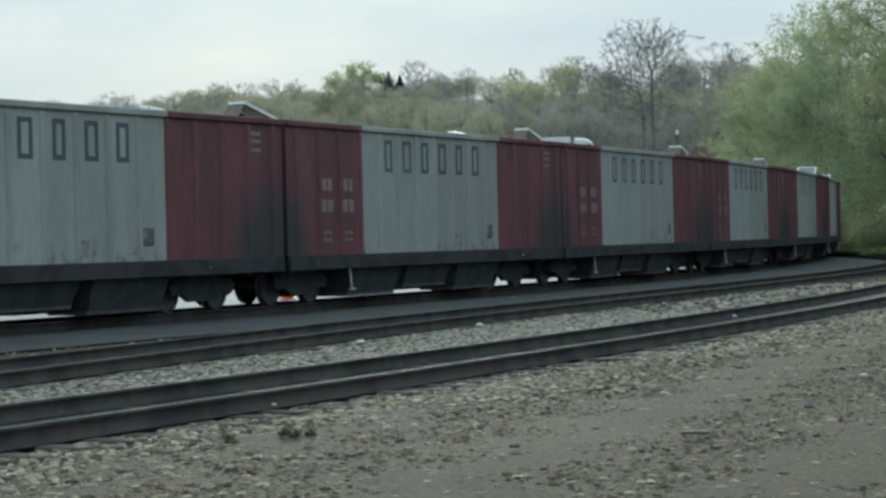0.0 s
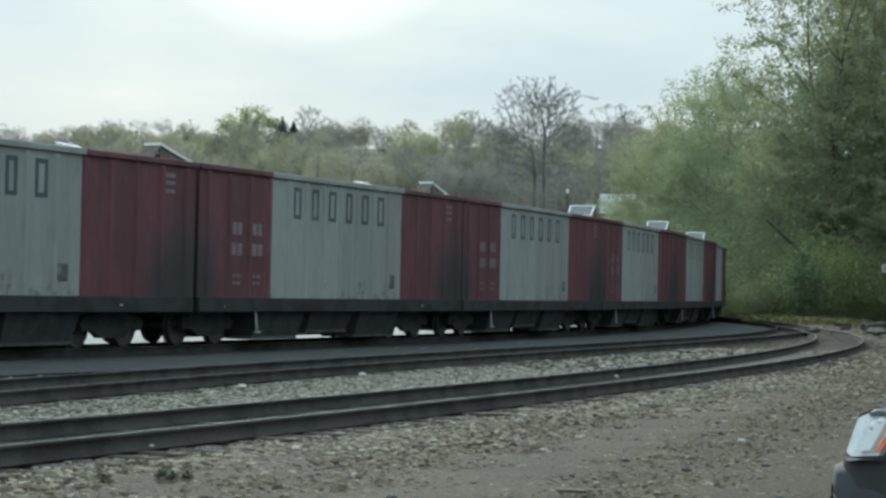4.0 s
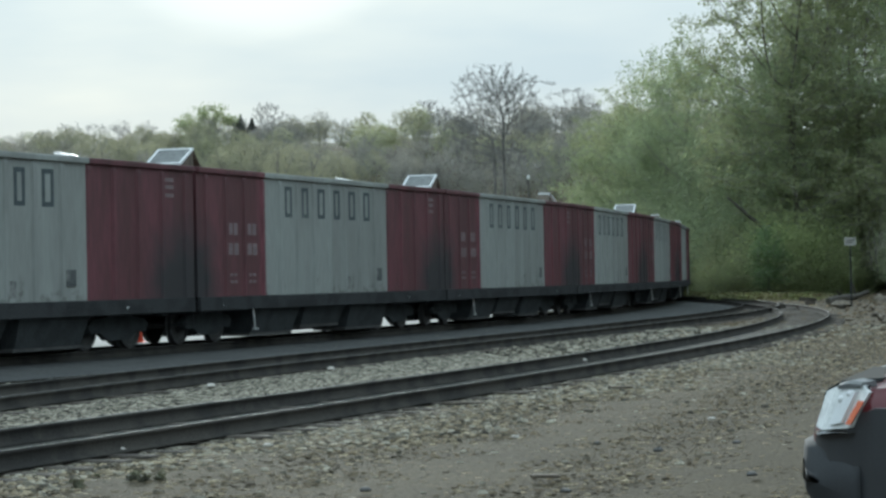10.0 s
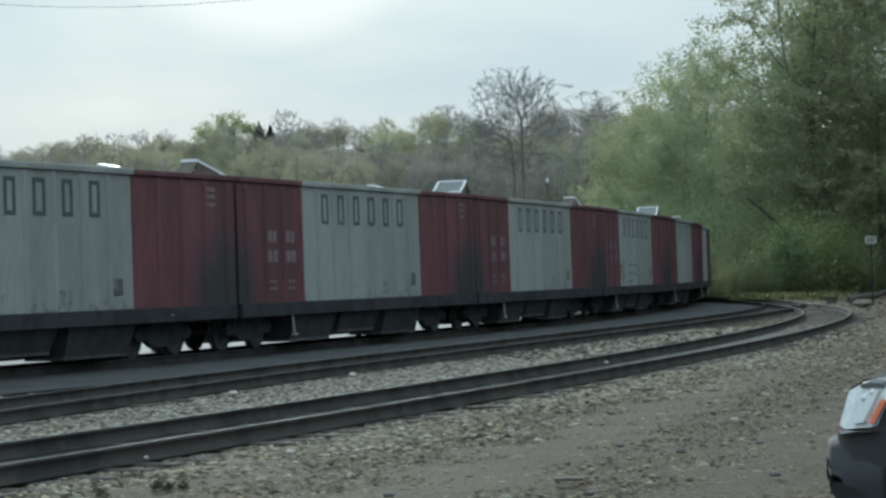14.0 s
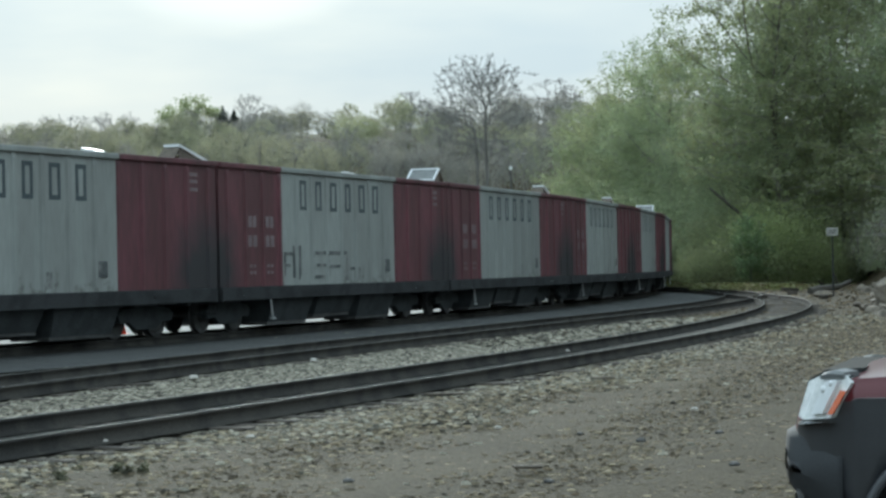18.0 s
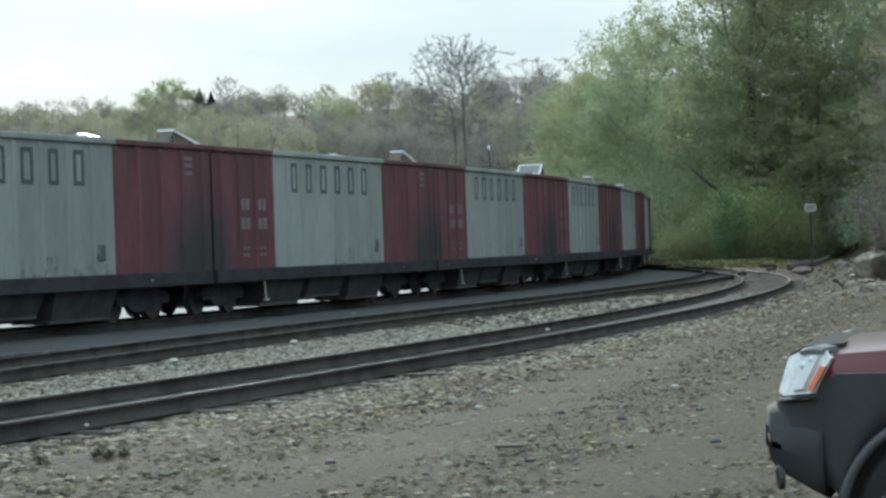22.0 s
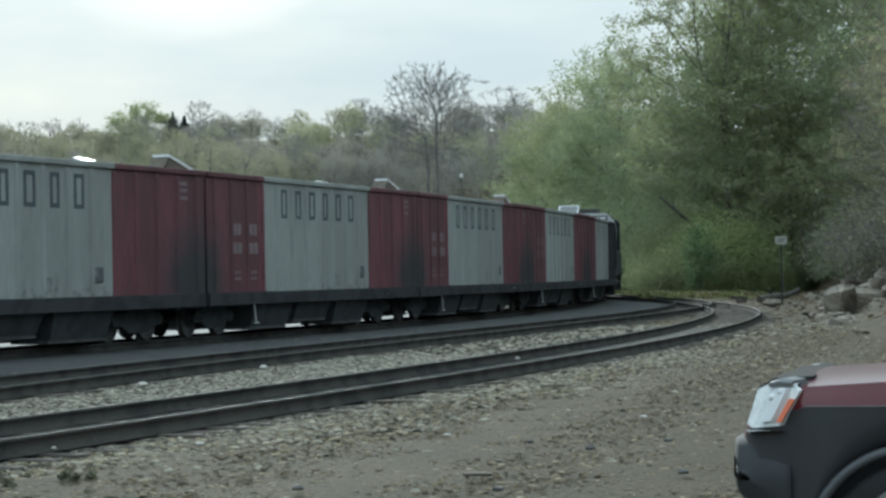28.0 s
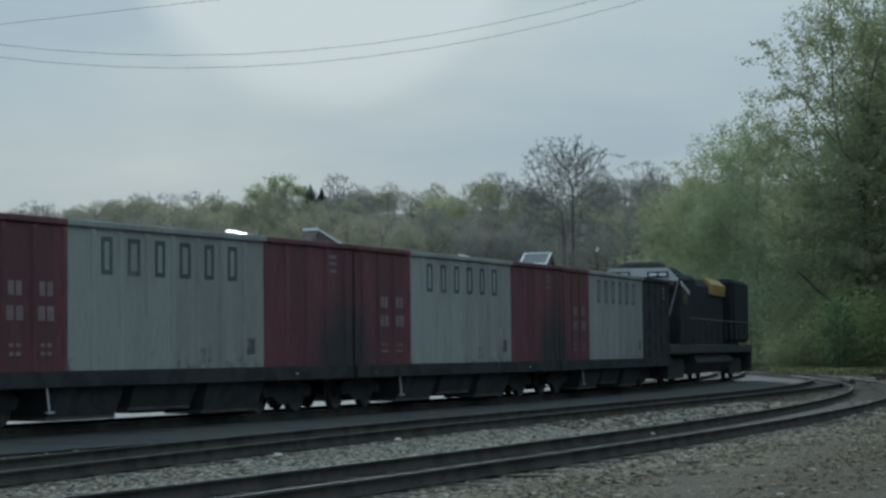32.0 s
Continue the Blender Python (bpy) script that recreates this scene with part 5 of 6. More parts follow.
def colonise(seed, points, roots, step=0.35, reach=6.0, kill=0.7, rounds=160, lift=0.05):
    """Branches that grow toward scattered points, each new piece from its nearest twig: nodes and their parents."""
    g = np.random.default_rng(seed)
    nodes, parents = [np.array(roots[0][0], float)], [-1]
    for line in roots:
        last = 0
        for p in line[1:]:
            nodes.append(np.array(p, float))
            parents.append(last)
            last = len(nodes) - 1
    left = np.array(points, float)
    first = np.array(nodes)
    d2 = ((left[:, None, :] - first[None]) ** 2).sum(-1)
    near, best = d2.argmin(1), d2.min(1)
    for _ in range(rounds):
        ok = best < reach * reach
        if not len(left) or not ok.any():
            break
        old = len(nodes)
        order = np.argsort(near[ok], kind="stable")
        ids, starts = np.unique(near[ok][order], return_index=True)
        base = np.array(nodes)
        pull = left[ok][order] - base[near[ok][order]]
        pull = np.add.reduceat(pull / (np.linalg.norm(pull, axis=1)[:, None] + 1e-9), starts, axis=0)
        way = pull + g.normal(size=pull.shape) * 0.22 + np.array([0, 0, lift])
        way /= np.linalg.norm(way, axis=1)[:, None] + 1e-9
        fresh = base[ids] + way * step
        nodes += list(fresh)
        parents += [int(i) for i in ids]
        d2 = ((left[:, None, :] - fresh[None]) ** 2).sum(-1)
        closer = d2.min(1) < best
        near, best = np.where(closer, old + d2.argmin(1), near), np.minimum(d2.min(1), best)
        stay = best > kill * kill
        left, near, best = left[stay], near[stay], best[stay]
    return np.array(nodes), np.array(parents)


def thicken(parents, tip, power=2.9):
    """Girth of each piece from the twigs that it carries."""
    load = np.zeros(len(parents))
    kids = np.bincount(parents[parents >= 0], minlength=len(parents))
    for i in range(len(parents) - 1, 0, -1):
        if kids[i] == 0:
            load[i] = 1.0
        load[parents[i]] += load[i]
    return tip * np.maximum(load, 1.0) ** (1 / power), kids


def skeleton(nodes, parents, girth, keep):
    """Tapered tubes, three or six sided, along the pieces for which keep holds."""
    out = Shape()
    for i in np.nonzero(keep)[0]:
        p = parents[i]
        if p >= 0:
            out.tube(nodes[p], nodes[i], min(girth[p], girth[i] * 1.35), girth[i], n=6 if girth[i] > 0.05 else 3, caps=False)
    return out


def crown_points(g, count, low, high, wide, belly=0.45, hollow=0.35, lean=(0.0, 0.0)):
    """Points in a round crown from low to high whose widest place is at belly."""
    u = g.uniform(0, 1, count)
    r = np.where(u < belly, np.sqrt(np.clip(1 - ((belly - u) / belly) ** 2 * 0.75, 0, 1)), np.sqrt(np.clip(1 - ((u - belly) / (1 - belly)) ** 2, 0, 1)))
    a = g.uniform(0, 2 * np.pi, count)
    lobes = 1 + 0.16 * np.sin(3 * a + 5 * u) + 0.12 * np.sin(5 * a - 9 * u)
    q = wide * r * lobes * np.sqrt(g.uniform(hollow ** 2, 1, count))
    return np.c_[q * np.cos(a) + lean[0] * u, q * np.sin(a) + lean[1] * u, low + (high - low) * u]


def leafy(name, label, seed, tall, leaf, count, size, low=0.12, wide=0.26, points=650, tuft=0.34, kill=0.75, step=0.42, belly=0.45, hollow=0.45):
    """A tree grown toward its crown, with tufts of leaves on the thin twigs."""
    t = thing(name, label, "tree")
    g = np.random.default_rng(seed)
    boughs = crown_points(g, 74, tall * low, tall * 0.97, tall * wide, belly=belly, hollow=hollow)
    pts = boughs[g.integers(0, len(boughs), points)] + g.normal(size=(points, 3)) * np.array([1, 1, 0.7]) * tall * 0.055
    sway = g.normal(size=2) * 0.03
    trunk = [(sway[0] * z * math.sin(z * 0.3), sway[1] * z, z) for z in np.linspace(-0.4, tall * 0.5, 20)]
    nodes, parents = colonise(seed, pts, [trunk], step, tall, kill, lift=0.45)
    girth, kids = thicken(parents, 0.012)
    part("trunk", skeleton(nodes, parents, girth, girth > 0.034), M_BARK, t, "dark rough trunk and limbs")
    part("branchwork", skeleton(nodes, parents, girth, girth <= 0.034), M_TWIG, t)
    thin = np.nonzero(girth <= 0.026)[0]
    heavy = g.uniform(0.25, 1.0, len(thin)) ** 1.5
    pick = thin[g.choice(len(thin), count, p=heavy / heavy.sum())]
    along = nodes[parents[pick]] + (nodes[pick] - nodes[parents[pick]]) * g.uniform(0, 1.6, (count, 1))
    c = along + g.normal(size=(count, 3)) * tuft * np.array([1, 1, 0.62])
    v, f = cards(c, size, g)
    part("crown", raw_mesh("crown", v, f, leaf), leaf, t, "loose crown of young leaves")
    return t


def plant(source, spots, group="trees of the bank"):
    """Copies of a tree at (x, y, turn, scale); the first spot takes the tree itself."""
    for i, (x, y, turn, k) in enumerate(spots):
        m = Matrix.LocRotScale((x, y, float(height(x, y)) - 0.1), Euler((0, 0, radians(turn))), None)
        ob = source if i == 0 else copy_thing(source, m)
        ob.matrix_basis = m @ Matrix.Diagonal((k, k, k, 1))
        tagged(ob, group=group)


TALL = leafy("tree", "tall maple in young green leaf on the bank", 11, 20, M_LEAF, 32000, 0.105, low=0.08, wide=0.27, points=1700, tuft=0.36, kill=0.6)
AIRY = leafy("tree", "slender tree with sparse yellow-green spring leaf", 12, 19, M_LEAFY, 32000, 0.085, low=0.1, wide=0.27, points=2600, tuft=0.2, kill=0.42, step=0.32, belly=0.6)
BROAD = leafy("tree", "broad tree with heavy limbs and fresh leaves", 13, 17, M_LEAF, 30000, 0.105, low=0.05, wide=0.36, belly=0.35, points=1700, tuft=0.38, kill=0.6)
plant(BROAD, ((15.0, 206, 0, 0.95), (18.2, 176, 200, 0.72), (17.0, 197, 60, 0.9), (26.2, 163, 80, 1.3), (22.6, 157, 140, 1.05), (33.0, 140, 30, 1.2)))
plant(TALL, ((18.4, 186, 20, 1.06), (30.0, 176, 200, 1.5), (37.0, 150, 80, 1.2)))
plant(AIRY, ((16.0, 232, 0, 0.95), (22.6, 153, 60, 1.38), (27.4, 156, 170, 1.3), (31.5, 128, 260, 1.0), (14.4, 255, 30, 0.75), (30.8, 148, 320, 1.25), (18.0, 200, 80, 1.1)))
SPARSE = leafy("tree", "half-bare tree hung with vines and small buds", 15, 15, M_BUDS, 24000, 0.06, low=0.04, wide=0.32, points=2400, tuft=0.17, kill=0.42, step=0.28)
plant(SPARSE, ((20.6, 77, 0, 0.62), (26.0, 98, 150, 0.95), (25.0, 106, 45, 0.8), (18.6, 66, 320, 0.5), (30.5, 120, 80, 1.1), (23.5, 86, 210, 0.9), (28.5, 113, 20, 0.8), (22.4, 92, 110, 0.55), (30.0, 131, 250, 0.8)))


def shrub(name, label, seed, r_xy, r_z, leaf, count, size, loose=0.28):
    g = np.random.default_rng(seed)
    n = max(6, count // 120)
    blobs = g.normal(size=(n, 3)) * np.array([r_xy, r_xy, r_z]) * 0.45 + np.array([0, 0, r_z * 0.85])
    c = blobs[g.integers(0, n, count)] + g.normal(size=(count, 3)) * loose * min(r_xy, r_z)
    c[:, 2] = np.abs(c[:, 2])
    t = thing(name, label, {"weed_clump": "weed", "young_tree": "tree"}.get(name, "bush"))
    stems = Shape()
    for b in blobs[:24]:
        stems.tube((b[0] * 0.03, b[1] * 0.03, -0.2), tuple(b), 0.03, 0.012, n=4, caps=False)
    stems.tube((0, 0, -0.3), (0, 0, 0.15), 0.12, 0.09, n=6)
    part("branchwork", stems, M_TWIG, t)
    v, f = cards(c, size, g)
    part("leaves", raw_mesh("leaves", v, f, leaf), leaf, t)
    return t


BUSH_Y = shrub("bush", "yellow-green bush in spring leaf", 21, 2.6, 1.6, M_LEAFY, 6500, 0.085)
def tangle(name, label, seed, r_xy, r_z, count):
    """Arching dry canes and vines, with some buds."""
    t = thing(name, label, "bush")
    g = np.random.default_rng(seed)
    for mat, share in ((M_TWIG, 0.08), (M_BARK, 0.92)):
        canes = Shape()
        for _ in range(int(count * share)):
            a, out = g.uniform(0, 2 * np.pi), g.uniform(0.3, 1.3) * r_xy
            b = np.array([g.normal() * r_xy * 0.3, g.normal() * r_xy * 0.3, -0.1])
            tip_ = b + np.array([math.cos(a) * out, math.sin(a) * out, g.uniform(-0.1, 0.5) * r_z])
            high = g.uniform(0.5, 1.5) * r_z
            last, wob = b, g.normal(size=3) * 0.12
            for k in range(1, 6):
                u = k / 5
                q = b + (tip_ - b) * u + np.array([0, 0, high * 4 * u * (1 - u) * 0.8]) + wob * math.sin(u * 9)
                canes.tube(last, q, 0.022 * (1.15 - u), 0.022 * (1.0 - u) + 0.004, n=3, caps=False)
                last = q
        part("branchwork", canes, mat, t, "pale dry canes" if mat is M_TWIG else "dark thorny canes")
    c = g.normal(size=(7000, 3)) * np.array([r_xy, r_xy, r_z]) * 0.5 + np.array([0, 0, r_z * 0.6])
    c[:, 2] = np.abs(c[:, 2])
    v, f = cards(c, 0.05, g)
    part("leaves", raw_mesh("leaves", v, f, M_BUSH), M_BUSH, t, "withered leaves and first buds")
    return t


BUSH_D = tangle("bush", "tangle of dry brown brush and vines", 22, 2.2, 1.5, 330)
BUSH_G = shrub("bush", "dense green bush at the track end", 23, 2.2, 1.9, M_LEAF, 8000, 0.085)
plant(BUSH_Y, ((16.6, 146, 0, 0.9), (20.4, 145, 130, 1.15), (22.0, 147, 240, 1.2), (23.6, 150, 310, 1.1), (18.6, 150, 60, 1.1), (20.6, 153, 100, 1.0), (23.0, 158, 200, 1.1), (15.2, 165, 20, 1.0), (19.8, 168, 10, 1.3), (13.6, 188, 10, 1.2), (17.5, 178, 80, 1.4), (16, 64, 0, 0.5), (19.6, 81, 50, 0.42), (21.4, 88, 120, 0.5), (18.0, 74, 190, 0.36), (23.6, 97, 260, 0.55), (24.8, 106, 10, 0.5)), "bushes of the bank")
plant(BUSH_G, ((21.6, 150, 0, 0.8), (18.0, 160, 50, 1.1), (24.5, 166, 90, 1.2), (28.0, 158, 140, 1.2), (26.8, 154, 30, 0.7), (25.6, 128, 70, 1.0)), "bushes of the bank")
FRESH = shrub("bush", "bright fresh green bush below the trees", 29, 2.2, 2.3, M_GREEN, 9000, 0.085, 0.42)
plant(FRESH, ((20.7, 145.5, 0, 1.15), (22.2, 147, 70, 1.05), (23.8, 145, 220, 0.6)), "bushes of the bank")
SAPLING = leafy("young_tree", "small dark green tree with a bare lower stem", 17, 4.6, M_DEEP, 4200, 0.075, low=0.2, wide=0.23, points=420, tuft=0.22, kill=0.32, step=0.2)
plant(SAPLING, ((18.6, 140, 0, 1.0),))
snag = Shape()
for a, b, r0, r1 in (((24.2, 154.0, 0.0), (22.0, 152.0, 2.6), 0.2, 0.18), ((22.0, 152.0, 2.6), (19.5, 150.0, 4.65), 0.18, 0.15), ((19.5, 150.0, 4.65), (17.1, 148.5, 6.6), 0.15, 0.08), ((18.2, 149.2, 5.7), (17.8, 148.8, 6.9), 0.04, 0.015)):
    snag.tube(a, b, r0, r1, n=8)
solid("dead_trunk", snag, M_BARK, "dark dead trunk leaning out of the thicket", "tree")
plant(BUSH_D, ((16.8, 74, 0, 1.0), (18.5, 80, 40, 1.1), (20.5, 88, 90, 1.2), (15.8, 66, 150, 0.8), (22.5, 100, 200, 1.3), (25.5, 112, 250, 1.3), (27.5, 128, 300, 1.3), (30.5, 148, 20, 1.2), (17.6, 68, 75, 1.0), (24.5, 104, 120, 1.4), (29, 138, 190, 1.4), (20.6, 78, 10, 1.2)), "bushes of the bank")


def bare_tree(seed, tall, label, at_, mat=M_TWIG, roots=None, points=260, low=0.3, wide=0.36, tip=0.016, step=0.4, kill=0.55, lean=(0.0, 0.0), belly=0.5):
    t = thing("bare_tree", label, "tree", at=at_)
    g = np.random.default_rng(seed)
    boughs = crown_points(g, 34, tall * (low + 0.03), tall * 0.94, tall * wide, belly=belly, hollow=0.3, lean=lean)
    pts = boughs[g.integers(0, len(boughs), points)] + g.normal(size=(points, 3)) * np.array([1.15, 1.0, 0.75]) * tall * 0.042
    roots = roots or [[(0.1 * math.sin(z), 0, z) for z in np.linspace(-0.4, tall * (low + 0.12), 12)]]
    nodes, parents = colonise(seed, pts, roots, step, tall, kill)
    girth, kids = thicken(parents, tip)
    ends = np.repeat(np.nonzero(girth < tip * 1.8)[0], 2)
    way = g.normal(size=(len(ends), 3)) * np.array([1, 1, 0.7]) + np.array([0, 0, 0.35])
    way += 0.5 * (nodes[ends] - nodes[parents[ends]]) / step
    sprigs = nodes[ends] + way / np.linalg.norm(way, axis=1)[:, None] * g.uniform(0.6, 2.0, (len(ends), 1)) * step
    nodes, parents, girth = np.vstack([nodes, sprigs]), np.r_[parents, ends], np.r_[girth, np.full(len(ends), tip * 0.7)]
    part("trunk", skeleton(nodes, parents, girth, girth > tip * 3.4), mat, t, "grey trunk and main limbs")
    part("twig_crown", skeleton(nodes, parents, girth, girth <= tip * 3.4), mat, t, "fine leafless twigs")
    return t


# two trunks side by side that fork high up into one fan of twigs
STEMS = [[(0.45 + 0.022 * z + 0.06 * math.sin(z), 0, z) for z in np.linspace(-0.4, 12.0, 24)],
         [(0.45 - 0.13 * min(z, 3) - 0.012 * z + 0.08 * math.sin(z * 0.7 + 2), 0.2, z) for z in np.linspace(0.2, 11.2, 22)]]
bare_tree(5, 16.3, "tall bare tree with two trunks against the sky", pose(1.45, 150, -0.2), M_GREYBARK, STEMS, points=2600, low=0.58, wide=0.19, tip=0.0115, step=0.16, kill=0.22, lean=(0.35, 0.0), belly=0.42)
for i, (x, y, tall) in enumerate(((-83, 450, 9), (-88, 452, 8), (-77, 448, 8.5), (-67, 452, 8), (-41.8, 450, 10), (-8.9, 452, 9), (20, 448, 11), (24, 452, 9), (-95, 450, 8), (-105, 452, 9), (-72, 455, 9), (13, 452, 8))):
    bare_tree(30 + i, tall * 1.08, "bare grey tree on the hill crest", pose(x, y, float(height(x, y)) - 1.5, 0, 0, 40 * i), tip=0.024, points=700, kill=0.42, step=0.34)


for i, (x, y, tall, turn) in enumerate(((24.2, 100, 8, 0), (26.5, 110, 10, 80), (21.8, 85, 7, 150), (29.2, 124, 11, 200), (19.6, 72, 5.5, 260), (31.0, 136, 11, 20))):
    bare_tree(60 + i, tall, "leaning half-dead tree with pale bare twigs on the bank" if i == 1 else "leaning half-dead tree with bare brown twigs on the bank", pose(x, y, float(height(x, y)) - 0.3, 4, -9, turn), M_TWIG if i == 1 else M_BARK, points=800, low=0.12, wide=0.42, tip=0.012, step=0.24, kill=0.3)


def fir(x, y, tall, seed):
    t = thing("conifer", "dark pointed fir on the hill crest", "tree", at=pose(x, y, float(height(x, y)) - 0.2))
    g = np.random.default_rng(seed)
    part("trunk", Shape().tube((0, 0, 0), (0, 0, tall), 0.2, 0.03), M_BARK, t)
    n = 1800
    z = tall * (1 - np.sqrt(g.uniform(0, 1, n))) + 0.4
    rad = (tall - z) * 0.46 * np.sqrt(g.uniform(0.1, 1, n))
    a = g.uniform(0, 2 * np.pi, n)
    v, f = cards(np.c_[rad * np.cos(a), rad * np.sin(a), z], 0.3, g)
    part("needles", raw_mesh("needles", v, f, M_NEEDLE), M_NEEDLE, t)


fir(-47.0, 446, 7.2, 1)
fir(-44.8, 447, 6.4, 2)
ROUND = leafy("tree", "round pale green tree on the hill crest", 14, 10.5, M_LEAFY, 12000, 0.15, low=0.12, wide=0.52, points=700, tuft=0.4, belly=0.4)
ROUND.matrix_basis = pose(-53.6, 446, float(height(-53.6, 446)) - 3.2) @ Matrix.Diagonal((1.3, 1.3, 1.2, 1))

# the wood on the hill: rounded budding crowns over upright grey stems, too many to count
M_HAZEL = material("grey_brown_budding_woods", (0.345, 0.32, 0.26), 0.9, vary=0.12, scale=0.12, fine=0.6, bump=0.0, second=(0.28, 0.27, 0.245), mixat=(0.4, 0.56), per_island=0.08, trans=0.45)
wood_rng = np.random.default_rng(77)


def wood_crowns(spots, per, leaf_size, name, label, mat, stems=None):
    """Crowns of (x, y, tall, wide) as loose shells of small leaves; the stems, if wanted, as thin posts with forks."""
    clumps = []
    for x, y, tall, wide in spots:
        u = wood_rng.normal(size=(per, 3))
        u /= np.linalg.norm(u, axis=1)[:, None]
        lump = 1 + 0.14 * np.sin(u[:, :1] * 5 + u[:, 2:] * 7 + x) + 0.1 * np.sin(u[:, 1:2] * 9 + u[:, 2:] * 4 + y)
        rad = wood_rng.uniform(0.35, 1.0, per)[:, None] ** 0.5 * lump
        clumps.append(np.array([x, y, float(height(x, y)) + tall * 0.56]) + u * rad * np.array([wide, wide, tall * 0.44]))
    v, f = cards(np.concatenate(clumps), leaf_size, wood_rng, 0.2)
    solid(name, raw_mesh(name, v, f, mat), mat, label, "woods", kind="stuff")
    if stems:
        posts = Shape()
        for x, y, tall, wide in spots:
            z, lx, ly = float(height(x, y)), wood_rng.uniform(-0.6, 0.6), wood_rng.uniform(-0.6, 0.6)
            mid = (x + lx, y + ly, z + tall * 0.55)
            posts.tube((x, y, z - 0.3), mid, 0.16, 0.11, n=4, caps=False)
            for _ in range(4):
                posts.tube(mid, (x + lx + wood_rng.uniform(-0.7, 0.7) * wide, y + ly, z + tall * wood_rng.uniform(0.8, 1.04)), 0.09, 0.03, n=3, caps=False)
        solid(stems[0], posts, M_TWIG, stems[1], "woods", kind="stuff")


hill_spots = [(wood_rng.uniform(-125, 60), 338 + 116 * wood_rng.uniform(0, 1) ** 0.8, wood_rng.uniform(5.5, 9.5), wood_rng.uniform(2.2, 4.0)) for _ in range(520)]
hill_spots = [(x, y, tall * (1.25 - 0.5 * (y - 338) / 116), wide) for x, y, tall, wide in hill_spots]
green = [p for p in hill_spots if math.sin(p[0] * 0.11 + p[1] * 0.05) + wood_rng.uniform(-0.7, 0.7) > (0.9 if -10 < p[0] < 26 else -0.35)]
grey = [p for p in hill_spots if p not in green]
wood_crowns(green, 1500, 0.14, "hill_woods", "olive green budding spring woods covering the hillside", M_WOODS, ("hill_stems", "upright grey trunks in the hillside woods"))
wood_crowns(grey, 1500, 0.12, "bare_woods", "grey-brown leafless woods between the green crowns", M_HAZEL, ("bare_stems", "upright grey trunks of the leafless woods"))

# low wood between the lot and the hill, on both sides of the bare tree
low_spots = []
for _ in range(95):
    x, y = wood_rng.uniform(-20, 60), wood_rng.uniform(228, 300)
    if x < 17:
        y = 228 + (y - 228) * 0.35
    low_spots.append((x, y, wood_rng.uniform(3.5, 6.0) if x < 17 else wood_rng.uniform(7.5, 12.5), wood_rng.uniform(1.8, 2.8)))
wood_crowns(low_spots, 800, 0.17, "low_woods", "low spring woods below the hill road", M_WOODS)


THICKET_G = shrub("young_tree", "leafy young green tree of the thicket", 24, 4.2, 4.2, M_LEAF, 16000, 0.095, 0.19)
THICKET_Y = shrub("young_tree", "leafy young yellow-green tree of the thicket", 25, 3.8, 3.8, M_LEAFY, 15000, 0.095, 0.19)
plant(THICKET_G, ((16.8, 172, 0, 1.0), (20.8, 164, 40, 1.0), (14.8, 205, 10, 1.0), (17.4, 194, 50, 1.3), (15.6, 214, 150, 1.4), (18.6, 168, 250, 1.0), (15.2, 188, 100, 1.0), (11.5, 225, 90, 1.0), (23.6, 158.5, 75, 1.0), (21.6, 157, 15, 0.9)))
plant(THICKET_Y, ((18.6, 156, 0, 0.8), (20.4, 151, 200, 0.6), (22.8, 152, 60, 0.8), (31.5, 157, 150, 0.9), (33, 146, 50, 0.9), (19, 178, 20, 1.2)))

# ---------------------------------------------------------------- loose stone and grass
def line_offset(line, pts):
    """Signed distance of points to the right of a line (by its nearest vertex)."""
    near_i = np.argmin(((pts[:, None, :] - line[None, ::4]) ** 2).sum(-1), 1)
    return ((pts - line[::4][near_i]) * normals(line)[::4][near_i]).sum(1)


def scatter(g, count, y0, y1, grow=1.0):
    y = np.sqrt(g.uniform(y0 ** 2, y1 ** 2, count))
    return np.c_[y * g.uniform(-0.31, 0.27, count), y]


def stones(name, label, pts, sizes, mat, g, high=0.45):
    n = len(pts)
    corner = np.array([(x, y, z) for z in (-1, 1) for y in (-1, 1) for x in (-1, 1)], float)
    v = corner[None] * (1 - 0.4 * g.uniform(0, 1, (n, 8, 3))) * np.array([(1, 1, 1)] * 4 + [(0.58, 0.58, 1)] * 4)[None]
    a = g.uniform(0, 2 * np.pi, n)
    ca, sa = np.cos(a)[:, None], np.sin(a)[:, None]
    v = np.stack([v[..., 0] * ca - v[..., 1] * sa, v[..., 0] * sa + v[..., 1] * ca, v[..., 2]], -1)
    tilt = g.uniform(-0.45, 0.45, (n, 1))
    v = np.stack([v[..., 0], v[..., 1] * np.cos(tilt) - v[..., 2] * np.sin(tilt), v[..., 1] * np.sin(tilt) + v[..., 2] * np.cos(tilt)], -1)
    v *= sizes[:, None, None] * np.array([1.2, 0.85, high])
    z = height(pts[:, 0], pts[:, 1]) + sizes * 0.18
    v += np.c_[pts, z][:, None]
    faces = np.array([(4, 5, 7, 6), (0, 1, 5, 4), (2, 6, 7, 3), (0, 4, 6, 2), (1, 3, 7, 5)])
    f = (np.arange(n)[:, None, None] * 8 + faces[None]).reshape(-1, 4)
    solid(name, raw_mesh(name, v.reshape(-1, 3), f, mat), mat, label, "stones", kind="stuff")


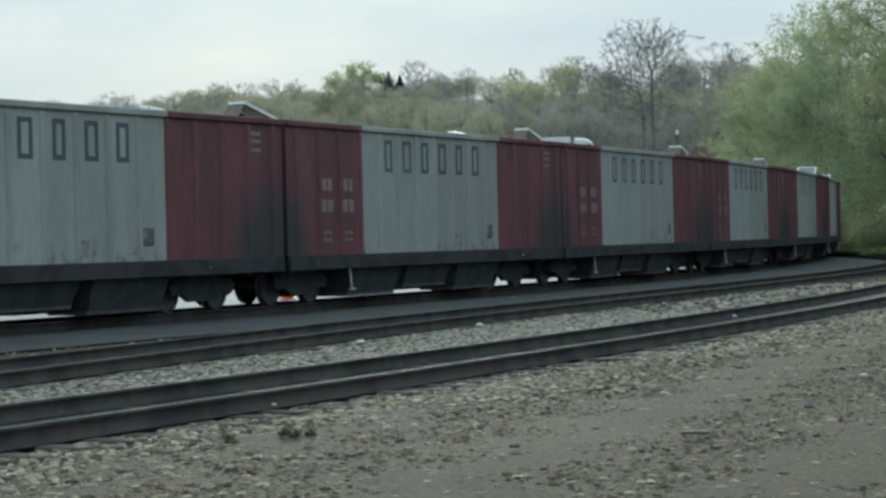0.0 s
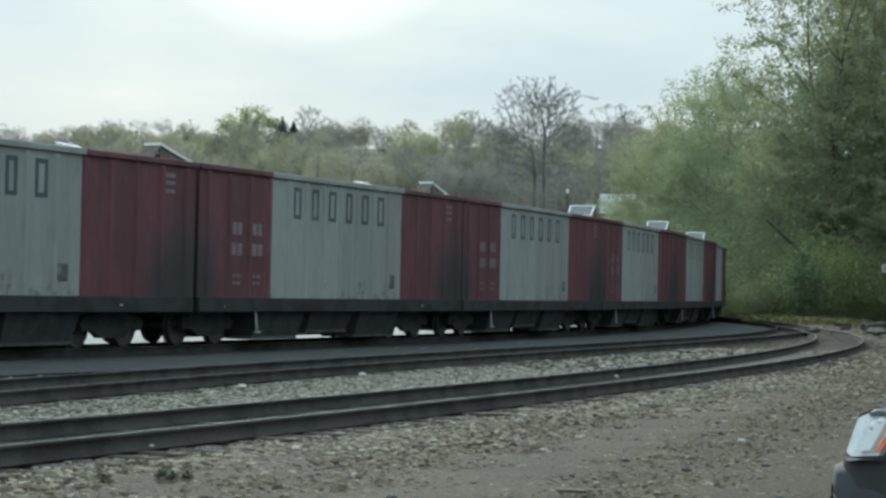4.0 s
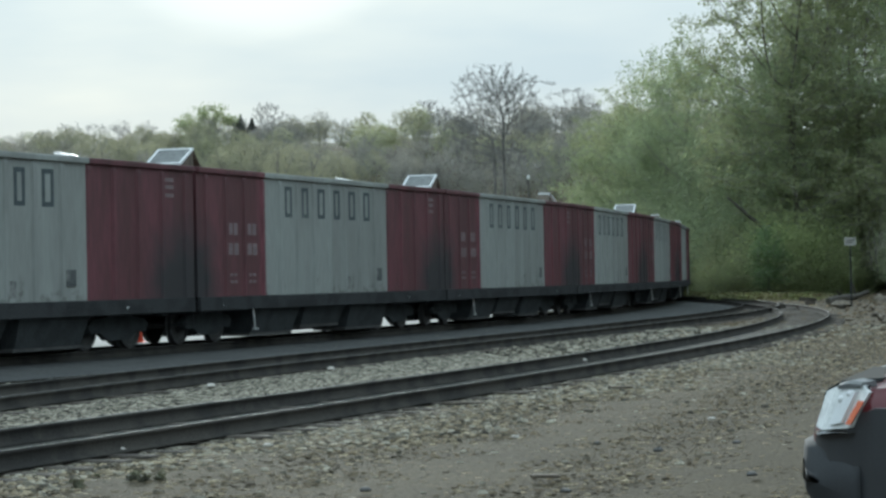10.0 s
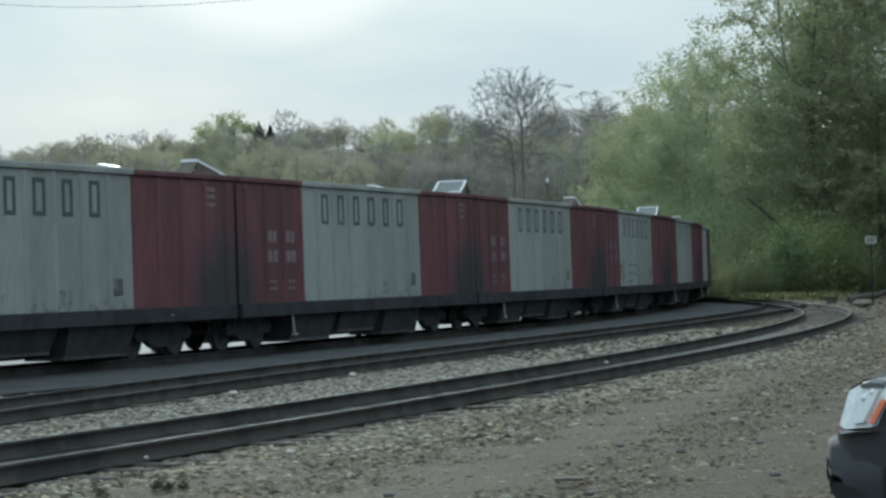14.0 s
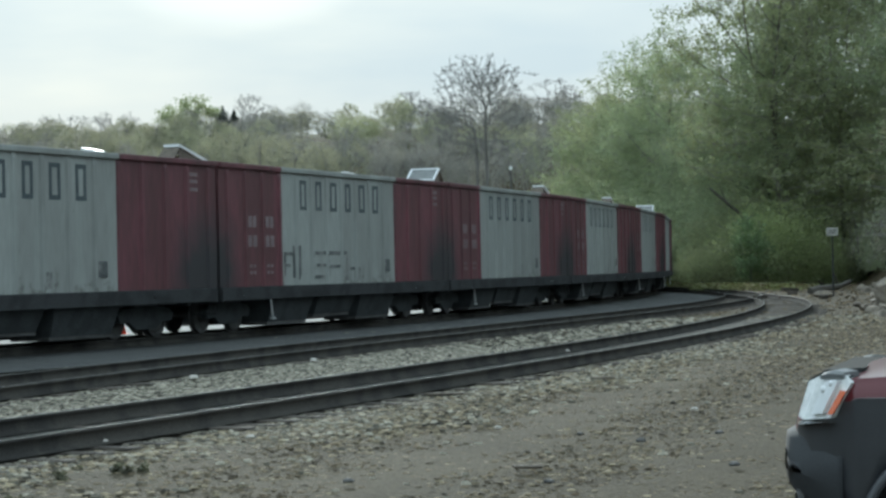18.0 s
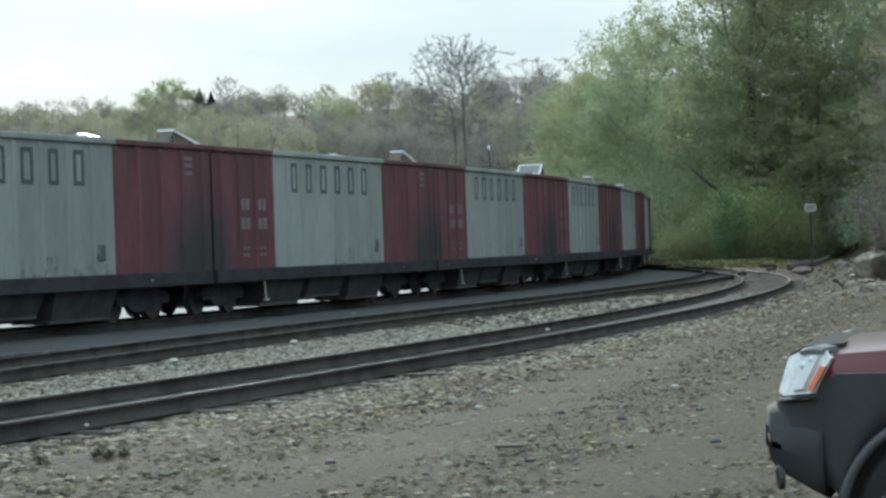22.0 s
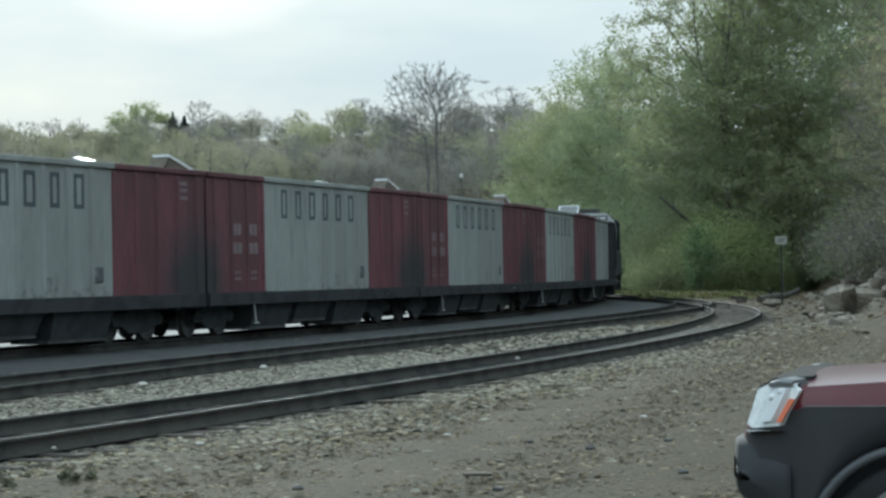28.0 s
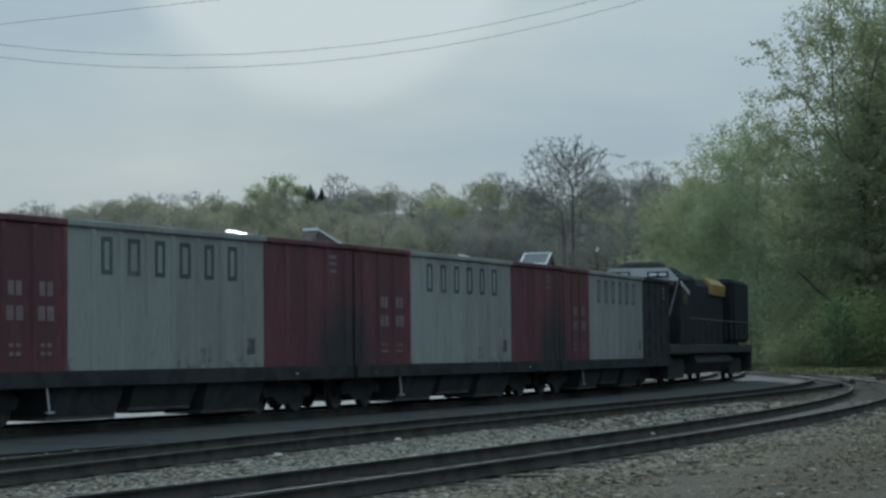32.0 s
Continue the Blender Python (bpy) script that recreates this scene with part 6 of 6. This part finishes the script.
g = np.random.default_rng(5)
p = np.vstack([scatter(g, 165000, 12.5, 42), scatter(g, 22000, 42, 62)])
d_near, d_mid = line_offset(NEAR_LINE, p), line_offset(MID_LINE, p)
edge = d_near + 0.5 * np.sin(p[:, 1] * 0.8) + g.normal(size=len(p)) * 0.5
chance = (0.02 + 0.98 * smoothstep(2.9, 1.1, edge)) * np.where(((np.abs(d_near) < 0.85) | (np.abs(d_mid) < 0.85)) & (p[:, 1] < 58), 0, 1)
chance = chance * np.where(d_mid < -1.7, 0.03, 1)
p1 = p[g.uniform(0, 1, len(p)) < chance]
dusty = (line_offset(NEAR_LINE, p1) > 0.9) & (g.uniform(0, 1, len(p1)) < 0.72)
pd, p1 = p1[dusty], p1[~dusty]
stones("dusty_ballast", "dust-brown ballast stones spilled beside the siding", pd, g.uniform(0.013, 0.036, len(pd)) * (1 + 0.7 * smoothstep(30, 55, pd[:, 1])), M_CHIP, g, 0.36)
stones("ballast_stones", "grey crushed ballast stones around the tracks", p1, g.uniform(0.014, 0.043, len(p1)) * (1 + 0.7 * smoothstep(30, 55, p1[:, 1])), M_STONE, g)
p = scatter(g, 70000, 12.5, 50)
d_near = line_offset(NEAR_LINE, p)
p2 = p[(d_near > 1.2) & (p[:, 0] < toe_x(p[:, 1]) - 0.2)]
stones("gravel", "small dusty stones strewn on brown dirt", p2, 0.008 + 0.015 * g.uniform(0, 1, len(p2)) ** 2 + np.where(g.uniform(0, 1, len(p2)) < 0.05, 0.012, 0), M_BROWNSTONE, g, 0.24)
p = scatter(g, 42000, 12.5, 60)
d_near = line_offset(NEAR_LINE, p)
p4 = p[(d_near > 1.0) & (p[:, 0] < toe_x(p[:, 1]) + 1.0)]
stones("stone_chips", "pale stone chips scattered over the dirt", p4, 0.008 + 0.022 * g.uniform(0, 1, len(p4)) ** 3 + p4[:, 1] * 0.0001, M_CHIP, g, 0.28)
p = scatter(g, 9000, 50, 150)
p3 = p[(p[:, 0] > np.interp(p[:, 1], MID_LINE[:, 1], MID_LINE[:, 0]) + 1.5) & (p[:, 0] < toe_x(p[:, 1]) + 4)]
stones("rubble", "pale rubble along the foot of the bank", p3, g.uniform(0.03, 0.1, len(p3)), M_BROWNSTONE, g)

p = np.c_[g.uniform(10, 32, 9000), g.uniform(58, 128, 9000)]
up = p[:, 0] - toe_x(p[:, 1])
p5 = p[(up > -1.0) & (up < 4.5) & (g.uniform(0, 1, len(p)) < np.where(up < 2.2, 0.75, 0.3))]
stones("ledge_rubble", "broken tan ledge rock strewn on the slope of the bank", p5, 0.03 + 0.2 * g.uniform(0, 1, len(p5)) ** 4, M_ROCK, g, 0.7)

# low weeds that lie flat in the ballast
WEED = shrub("weed_clump", "low dull grey-green weeds flat on the ballast", 26, 0.42, 0.09, M_WEED, 1400, 0.022)
plant(WEED, ((-2.63, 17.0, 0, 1.0), (-3.15, 15.1, 80, 0.7), (-1.2, 19.0, 160, 0.5)), "weeds in the ballast")

# tufts of grass at the end of the yard and along the bank
y = g.uniform(118, 175, 9000)
x = np.interp(y, FAR_P[:, 1], FAR_P[:, 0]) + 2.6 + 7.0 * g.uniform(0, 1, 9000) ** 1.8
v, f = cards(np.c_[x, y, height(x, y) + g.uniform(0.02, 0.3, 9000)], 0.12, g)
solid("grass", raw_mesh("grass", v, f, M_GRASS), M_GRASS, "rough yellow-green grass beside the bend", "grass", kind="stuff")

motions()
